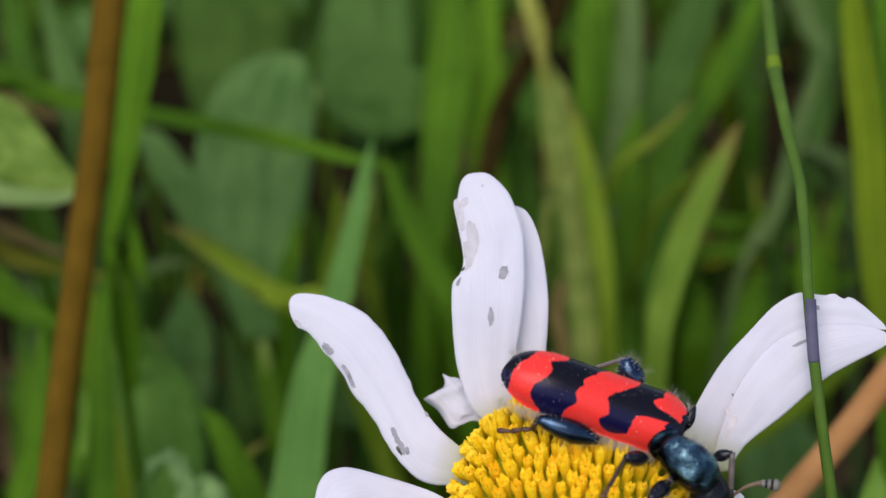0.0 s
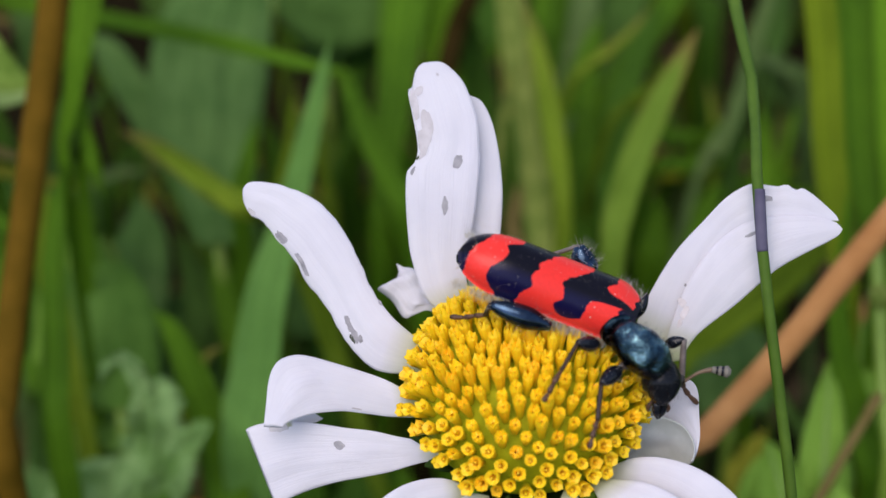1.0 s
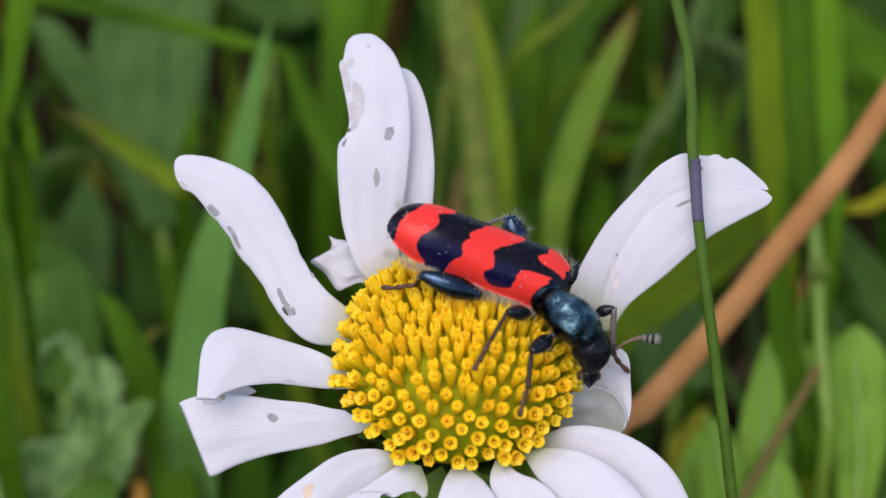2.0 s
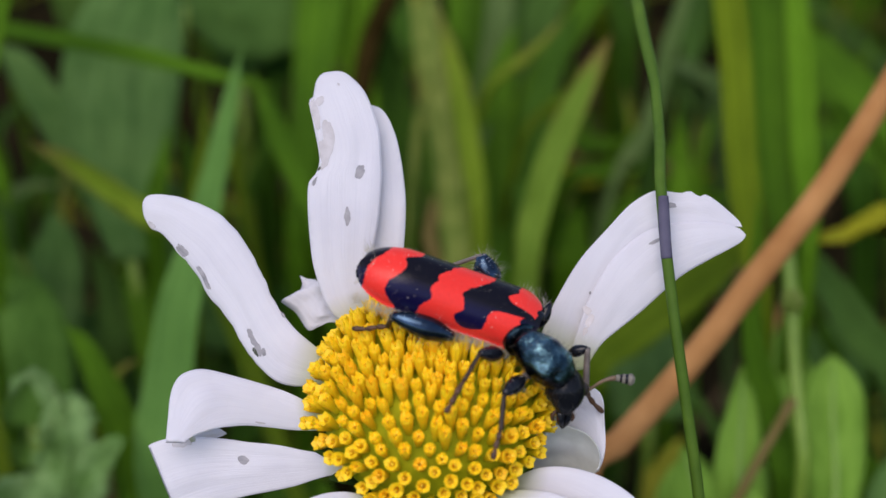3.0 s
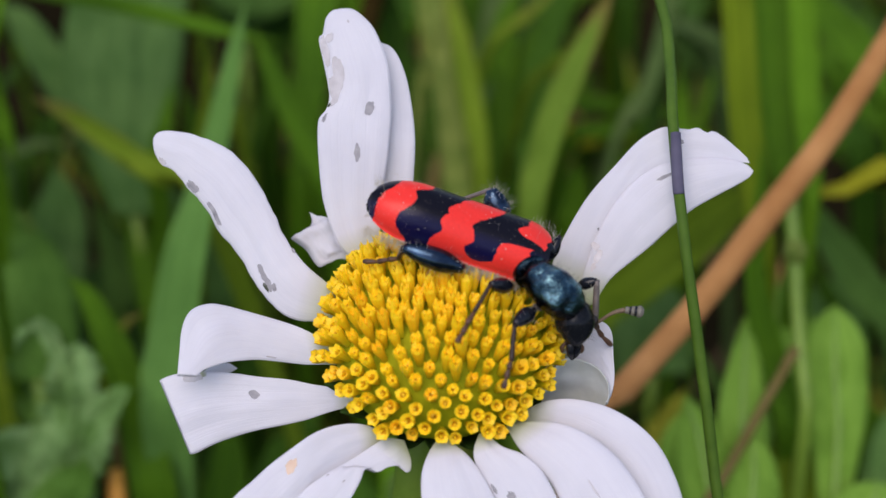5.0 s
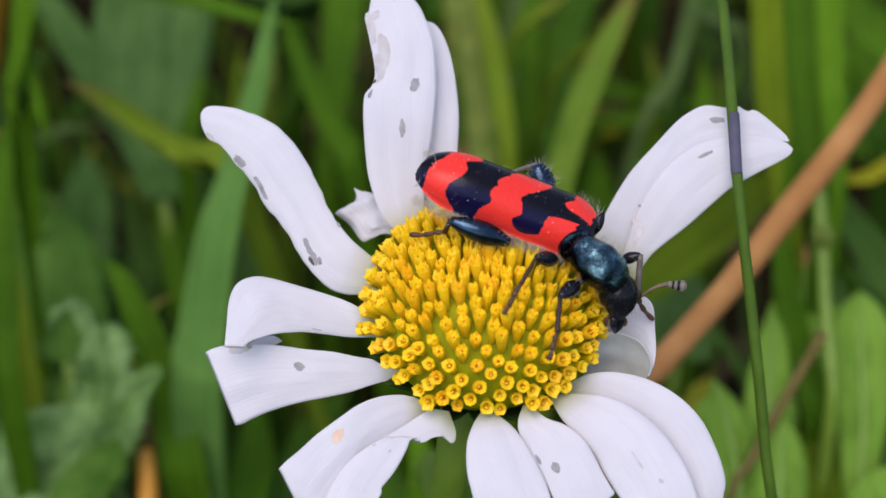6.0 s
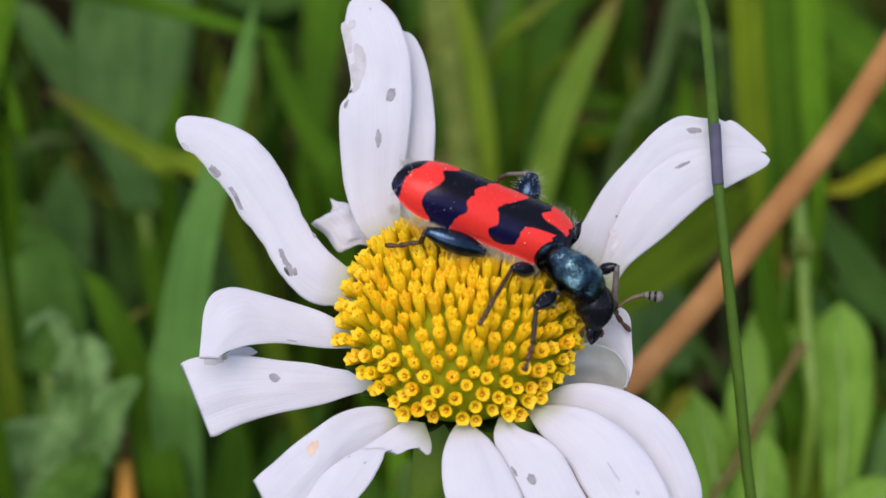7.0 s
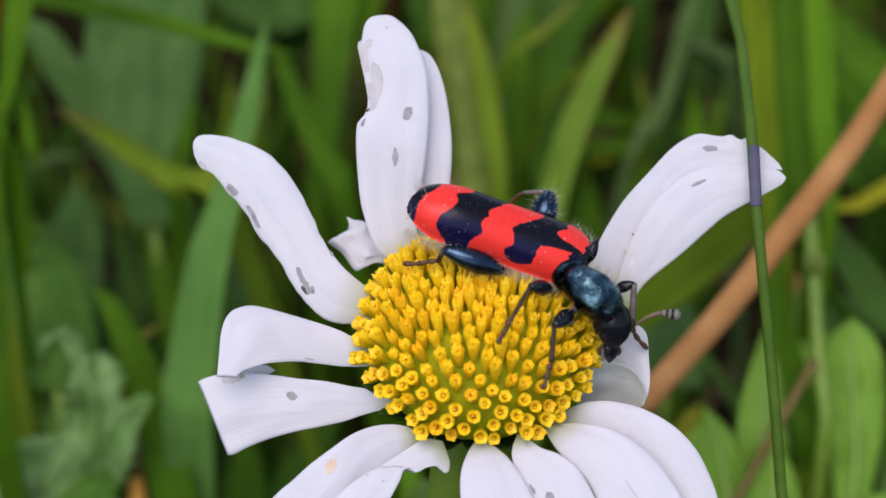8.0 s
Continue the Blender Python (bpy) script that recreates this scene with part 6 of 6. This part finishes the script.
noded = tagged(new("grass_stalk"), "green grass stalk with a swollen node", "stalk")
noded_stem = stalk([(29.9, 25.4, 56.6), (29.7, 28.2, 60.0), (29.5, 31.1, 63.4), (29.4, 34.0, 66.9), (29.3, 36.2, 69.2), (29.3, 38.1, 71.2)], [0.55, 0.55, 0.55, 0.6, 0.55, 0.4], STALK, "", "stem")
noded_stem.parent = noded
rod("node", [(29.4, 33.4, 66.2), (29.4, 33.9, 67.0), (29.3, 34.4, 67.8)], [0.6, 0.95, 0.6], GRASS_PALE, noded, "pale swollen node", 12, 8)
stalk([(11.9, 16.5, 63.3), (14.0, 18.4, 64.9), (16.5, 20.4, 66.8), (20.8, 23.6, 70.3), (25.1, 27.5, 74.1), (29.6, 31.8, 77.6), (33.4, 36.0, 81.1), (37.2, 40.5, 85.0)], [1.07, 1.07, 1.03, 1.04, 1.05, 1.02, 0.98, 0.95], STRAW, "leaning tan dry stalk")
plant("herb", "light green herb with pointed leaflets", "plant", [
    (([(22.2, 19.2, 47.9), (22.7, 22.3, 51.1), (23.0, 25.4, 54.3), (23.5, 27.9, 56.9), (24.4, 30.1, 59.1), (25.3, 31.8, 60.9), (25.8, 32.6, 61.8)], [(27.1, 19.2, 47.9), (27.4, 22.3, 51.1), (27.3, 25.4, 54.3), (27.2, 27.9, 56.9), (26.9, 30.1, 59.1), (26.3, 31.8, 60.9), (25.8, 32.6, 61.8)]), None, LEAF_LIGHT, "", RIBBED),
    (([(19.4, 27.0, 46.6), (19.3, 30.3, 48.6), (20.4, 32.7, 50.0), (22.8, 34.9, 51.0)], [(24.1, 27.0, 46.6), (24.9, 29.9, 48.3), (24.6, 32.7, 50.0), (22.8, 34.9, 51.0)]), None, LEAF_LIGHT, ""),
    (([(21.3, 17.3, 48.6), (20.4, 20.5, 51.5), (20.0, 23.4, 54.2), (20.1, 25.7, 56.3), (20.7, 27.5, 57.9)], [(25.0, 17.3, 48.6), (24.6, 20.4, 51.6), (24.0, 23.3, 54.3), (22.8, 25.6, 56.3), (20.7, 27.5, 57.9)]), None, LEAF_LIGHT, "", RIBBED),
    (([(31.6, 20.7, 46.5), (31.4, 23.9, 49.6), (31.2, 26.8, 52.4), (30.7, 29.5, 55.0), (30.4, 31.8, 57.2), (30.7, 33.3, 58.7), (32.0, 34.5, 59.8), (33.6, 35.5, 60.5)], [(32.9, 20.7, 46.5), (34.0, 23.9, 49.6), (35.1, 26.9, 52.4), (35.8, 29.2, 54.6), (36.0, 31.2, 56.5), (35.9, 32.8, 58.2), (35.1, 34.4, 59.6), (33.6, 35.5, 60.5)]), None, LEAF_LIGHT, "", RIBBED),
    (([(21.8, 16.0, 48.6), (22.7, 19.1, 51.7), (23.4, 21.5, 54.1), (24.3, 23.2, 55.8), (25.8, 24.1, 56.6)], [(26.6, 16.0, 48.6), (27.5, 19.1, 51.6), (27.6, 21.2, 53.8), (27.1, 22.8, 55.4), (25.8, 24.1, 56.6)]), None, LEAF_LIGHT, "", RIBBED),
    (([(30.0, 17.2, 46.8), (30.5, 19.9, 49.0), (31.5, 22.0, 50.7), (33.5, 23.5, 51.6), (36.1, 24.3, 51.5)], [(37.1, 17.2, 46.8), (37.9, 20.1, 48.9), (38.1, 22.3, 50.5), (37.3, 23.5, 51.3), (36.1, 24.3, 51.5)]), None, LEAF_LIGHT, "", RIBBED),
    (([(35.3, 26.8, 48.2), (36.7, 30.1, 50.8), (38.6, 32.3, 52.6)], [(41.3, 26.8, 48.2), (40.9, 30.0, 50.9), (38.6, 32.3, 52.6)]), None, LEAF, ""),
], "leaflet")
stalk([(21.1, 18.5, 52.2), (23.0, 21.0, 54.6), (24.7, 23.1, 56.5), (26.4, 25.2, 58.5), (27.8, 26.9, 59.9), (29.2, 28.7, 61.4)], [0.31, 0.35, 0.40, 0.40, 0.40, 0.45], TWIG, "thin olive-brown dead twig")
stalk([(32.7, 50.2, 46.7), (33.2, 52.8, 48.7), (33.7, 55.5, 50.7)], [0.74, 0.85, 0.43], STRAW, "short reddish dead grass stalk")
sway_line = [(18.85, -5.09, 73.16), (18.43, -3.91, 76.59), (18.06, -2.80, 79.56), (17.62, -1.71, 82.49), (17.18, -0.57, 85.33), (16.70, 0.73, 88.40), (16.38, 1.70, 90.47), (16.09, 3.01, 92.69), (16.01, 4.02, 93.95), (15.96, 5.39, 95.37), (15.86, 6.48, 96.23), (16.39, 12.04, 96.01), (16.28, 14.96, 97.75), (15.95, 17.45, 98.86), (15.53, 19.87, 99.88), (15.41, 23.08, 101.14), (15.34, 26.44, 102.63), (15.31, 30.06, 104.52)]
sway_blade = stalk(sway_line, [0.34] * 5 + [0.32] * 6 + [0.33, 0.35, 0.38, 0.41, 0.41, 0.40, 0.38], STEM, "", "stem")
sway_grass = tagged(new("thin_grass"), "thin green grass stem with a painted grey-violet shade strip, swaying", "grass")
sway_blade.parent = sway_grass
# added sleeve that paints the shade strip over the petal, no real sheath
strip_line = spline(sway_line, 90)[0]
strip_line = [q for q in strip_line if 92.3 < q.z < 95.6]
joint = [q for q in spline(sway_line, 400)[0] if 100.85 < q.z < 101.3]
node_at = [joint[i * (len(joint) - 1) // 3] for i in range(4)]
rod("node", node_at, [0.40, 0.46, 0.46, 0.42], GRASS_LIME, sway_grass, "yellowish joint", 12, 8)
rod("sheath", strip_line, [0.335] * len(strip_line), SHADE_STRIP, sway_grass, "grey-violet sleeve painting the shade strip over the petal", 12, 24)


BARE = ((30, 190, 17), (32, 172, 14), (45, 194, 9), (-85, 164, 9), (-59, 166, 10), (-37, 173, 9), (-65, 206, 8), (-89, 209, 9), (-6, 233, 10), (-27, 128, 9),
        (37, 104, 9), (56, 123, 10), (-66, 185, 9), (-26, 181, 9), (-25, 157, 8), (-69, 226, 8), (63, 134, 12))  # strips left bare to fit dark gaps in the camera's view: x, y, half width


def on_bare(x, y, tall):
    # also clears the corridor between a strip and the camera
    return any(abs(x - bx) < r and by - 10 - 1.7 * tall < y < by + r for bx, by, r in BARE)


def meadow():
    """The uncounted grass and small leaves behind, and the dead blades on the soil."""
    rnd = random.Random(12)
    for name, mts, count, low, label in (
            ("grass", [GRASS, GRASS_DARK, GRASS_BRIGHT, GRASS_BLUE], 13000, False, "dense green meadow grass growing behind"),
            ("dead_grass", [LITTER, GRASS_YELLOW], 420, True, "brown dead grass blades on the soil")):
        bm = bmesh.new()
        uv = bm.loops.layers.uv.new("UVMap")
        far = 1250  # the first ones stand close behind the flower, the rest fill the meadow around
        for i in range(count):
            if i > far and not i % 2:
                continue
            x, y = rnd.uniform(-170, 170), rnd.uniform(88, 340)
            # some stand all around, mostly unseen, added to shade the soil
            if rnd.random() < 0.35:
                x, y = rnd.uniform(-260, 260), rnd.uniform(-260, 340)
                if abs(x) < 75 and y < 85:
                    continue
            if i % 2 and i > far:
                a, r = rnd.uniform(0, math.tau), 280 + 1700 * rnd.random() ** 1.6
                x, y = r * math.cos(a), 60 + r * math.sin(a)
            if low:
                y = rnd.uniform(-60, 330)
            a = rnd.uniform(0, math.tau)
            ln = rnd.uniform(18, 62) if not low else rnd.uniform(20, 60)
            if not low and on_bare(x, y, ln):
                continue
            if i > far:
                ln = rnd.uniform(40, 130)
            wd = rnd.uniform(0.9, 3.4) * (2 if i > far else 1) if not low else rnd.uniform(0.6, 1.8)
            lean = Vector((math.cos(a), math.sin(a) * 0.6, 0))
            side = Vector((-lean.y, lean.x, 0)).normalized()
            if rnd.random() < 0.7:
                side = Vector((1, rnd.uniform(-.5, .5), 0)).normalized()
            bend = rnd.uniform(0.2, 0.9)
            pts = []
            for k in range(7):
                v = k / 6
                if low:
                    c = Vector((x, y, 1.5 + 3 * v * rnd.random())) + lean * ln * v
                else:
                    c = Vector((x, y, -2)) + Vector((0, 0, ln * v * (1 - 0.3 * bend * v))) + lean * ln * bend * v * v
                w = wd * (1 - v ** 2.5) * 0.5 + 0.05
                pts.append([bm.verts.new((c + q) * MM) for q in (side * -w, Vector((0, 0.15 * w, -0.25 * w)), side * w)])
            slot = rnd.randrange(len(mts))
            for k in range(6):
                for j in range(2):
                    f = bm.faces.new((pts[k][j], pts[k][j + 1], pts[k + 1][j + 1], pts[k + 1][j]))
                    f.material_index = slot
                    for lp, q in zip(f.loops, ((j, k), (j + 1, k), (j + 1, k + 1), (j, k + 1))):
                        lp[uv].uv = (q[0] / 2, q[1] / 6)
        tagged(part(name, bm, mts), label, "grass", kind="stuff")
    bm = bmesh.new()
    uv = bm.loops.layers.uv.new("UVMap")
    for i in range(260):
        x, y, z = rnd.uniform(-150, 150), rnd.uniform(82, 300), rnd.uniform(4, 30)
        if on_bare(x, y, z):
            continue
        m = pose(x, y, z, rnd.uniform(15, 75), rnd.uniform(-30, 30), rnd.uniform(-70, 70))
        ln, wd = rnd.uniform(4, 11), rnd.uniform(2.5, 5)
        slot = rnd.randrange(3)
        ring = []
        for k in range(12):
            a = k * math.tau / 12
            ring.append(bm.verts.new((m @ Vector((math.cos(a) * wd * (1 - 0.25 * math.sin(a)), math.sin(a) * ln, abs(math.cos(a)) * wd * 0.25))) * MM))
        mid = [bm.verts.new((m @ Vector((0, q * ln, 0))) * MM) for q in (-0.5, 0.5)]
        faces = [(mid[0], ring[9], ring[10], ring[11]), (mid[0], ring[11], ring[0]), (mid[0], ring[0], mid[1]), (mid[1], ring[0], ring[1]), (mid[1], ring[1], ring[2], ring[3]),
                 (mid[1], ring[3], ring[4], ring[5]), (mid[1], ring[5], ring[6]), (mid[1], ring[6], mid[0]), (mid[0], ring[6], ring[7]), (mid[0], ring[7], ring[8], ring[9])]
        for f in faces:
            f = bm.faces.new(f)
            f.material_index = slot
            for lp in f.loops:
                q = m.inverted() @ (lp.vert.co / MM)
                lp[uv].uv = (0.5 + q.x / wd / 2, 0.5 + q.y / ln / 2)
    tagged(part("small_leaves", bm, [LEAF, GRASS, GRASS_DARK]), "small green leaves among the meadow grass", "leaves", kind="stuff")


meadow()


def thin_blades():
    """Narrow bent blades and dry threads between the broad grass."""
    rnd = random.Random(31)
    for i in range(9):
        x0, y0 = -62 + 15.5 * i + rnd.uniform(-4, 4), rnd.uniform(84, 112)
        rows = []
        for k in range(14):
            a, ln = rnd.uniform(0, math.tau), rnd.uniform(34, 62)
            foot = Vector((x0 + rnd.uniform(-6, 6), y0 + rnd.uniform(-8, 14), -2.0))
            if on_bare(foot.x, foot.y, ln):
                continue
            out = Vector((math.cos(a), 0.35 * math.sin(a), 0)) * ln * rnd.uniform(0.15, 1.0)
            rows.append(([foot, foot + out * 0.2 + Vector((0, 0, ln * 0.5)), foot + out * 0.6 + Vector((0, 0, ln * 0.85)), foot + out + Vector((0, 0, ln * rnd.uniform(0.75, 1.0)))],
                         [0.5, rnd.uniform(0.35, 0.75), rnd.uniform(0.3, 0.6), 0.1], rnd.choice((GRASS_LIME, GRASS_GREY, GRASS_BRIGHT, GRASS, GRASS_DARK, GRASS_PALE, GRASS_YELLOW, STRAW_PALE))))
        if rows:
            plant("grass_tuft", "thin bent yellow-green grass blades", "grass", rows, group="meadow grass")


thin_blades()


def motions():
    """The front stem sways in the wind; the beetle draws its far hind leg forward and dips its abdomen."""
    walk(sway_grass, [(t, pose(0, 0, 0, 0, a, 0)) for t, a in (
        (0.0, -0.63), (0.5, -0.48), (1.0, -0.76), (1.5, -0.56), (2.0, -0.57), (2.2, -0.64), (3.3, -0.74), (3.5, -0.70), (4.0, -0.48), (4.5, -0.62), (5.8, -0.22),
        (6.0, 0.0), (6.5, 0.05), (7.0, 0.15), (7.5, 0.74), (8.0, 0.94))])
    hip = far_hind.matrix_basis.copy()
    walk(far_hind, [(t, hip @ pose(0, 0, 0, 0, 0, a)) for t, a in ((0.0, 46), (5.8, 46), (6.0, 43), (6.1, 36), (6.2, 24), (6.3, 12), (6.4, 4), (6.5, 0), (8.0, 0))])
    for ob in [o for o in beetle.children if o.name.startswith(("wing_case", "abdomen", "scutellum", "hair", "pollen"))]:
        rest = ob.matrix_basis.copy()
        walk(ob, [(t, pose(0, 0, 0, 0, a, 0) @ rest) for t, a in (
            (0.0, -3.2), (0.5, -3.0), (1.0, -0.6), (1.5, 0.2), (2.0, 0.0), (2.6, -1.8), (3.3, -3.3), (4.7, -3.5), (5.8, -2.0), (6.0, -1.0), (6.5, 0.0), (7.5, -0.3), (8.0, -3.6))])


motions()
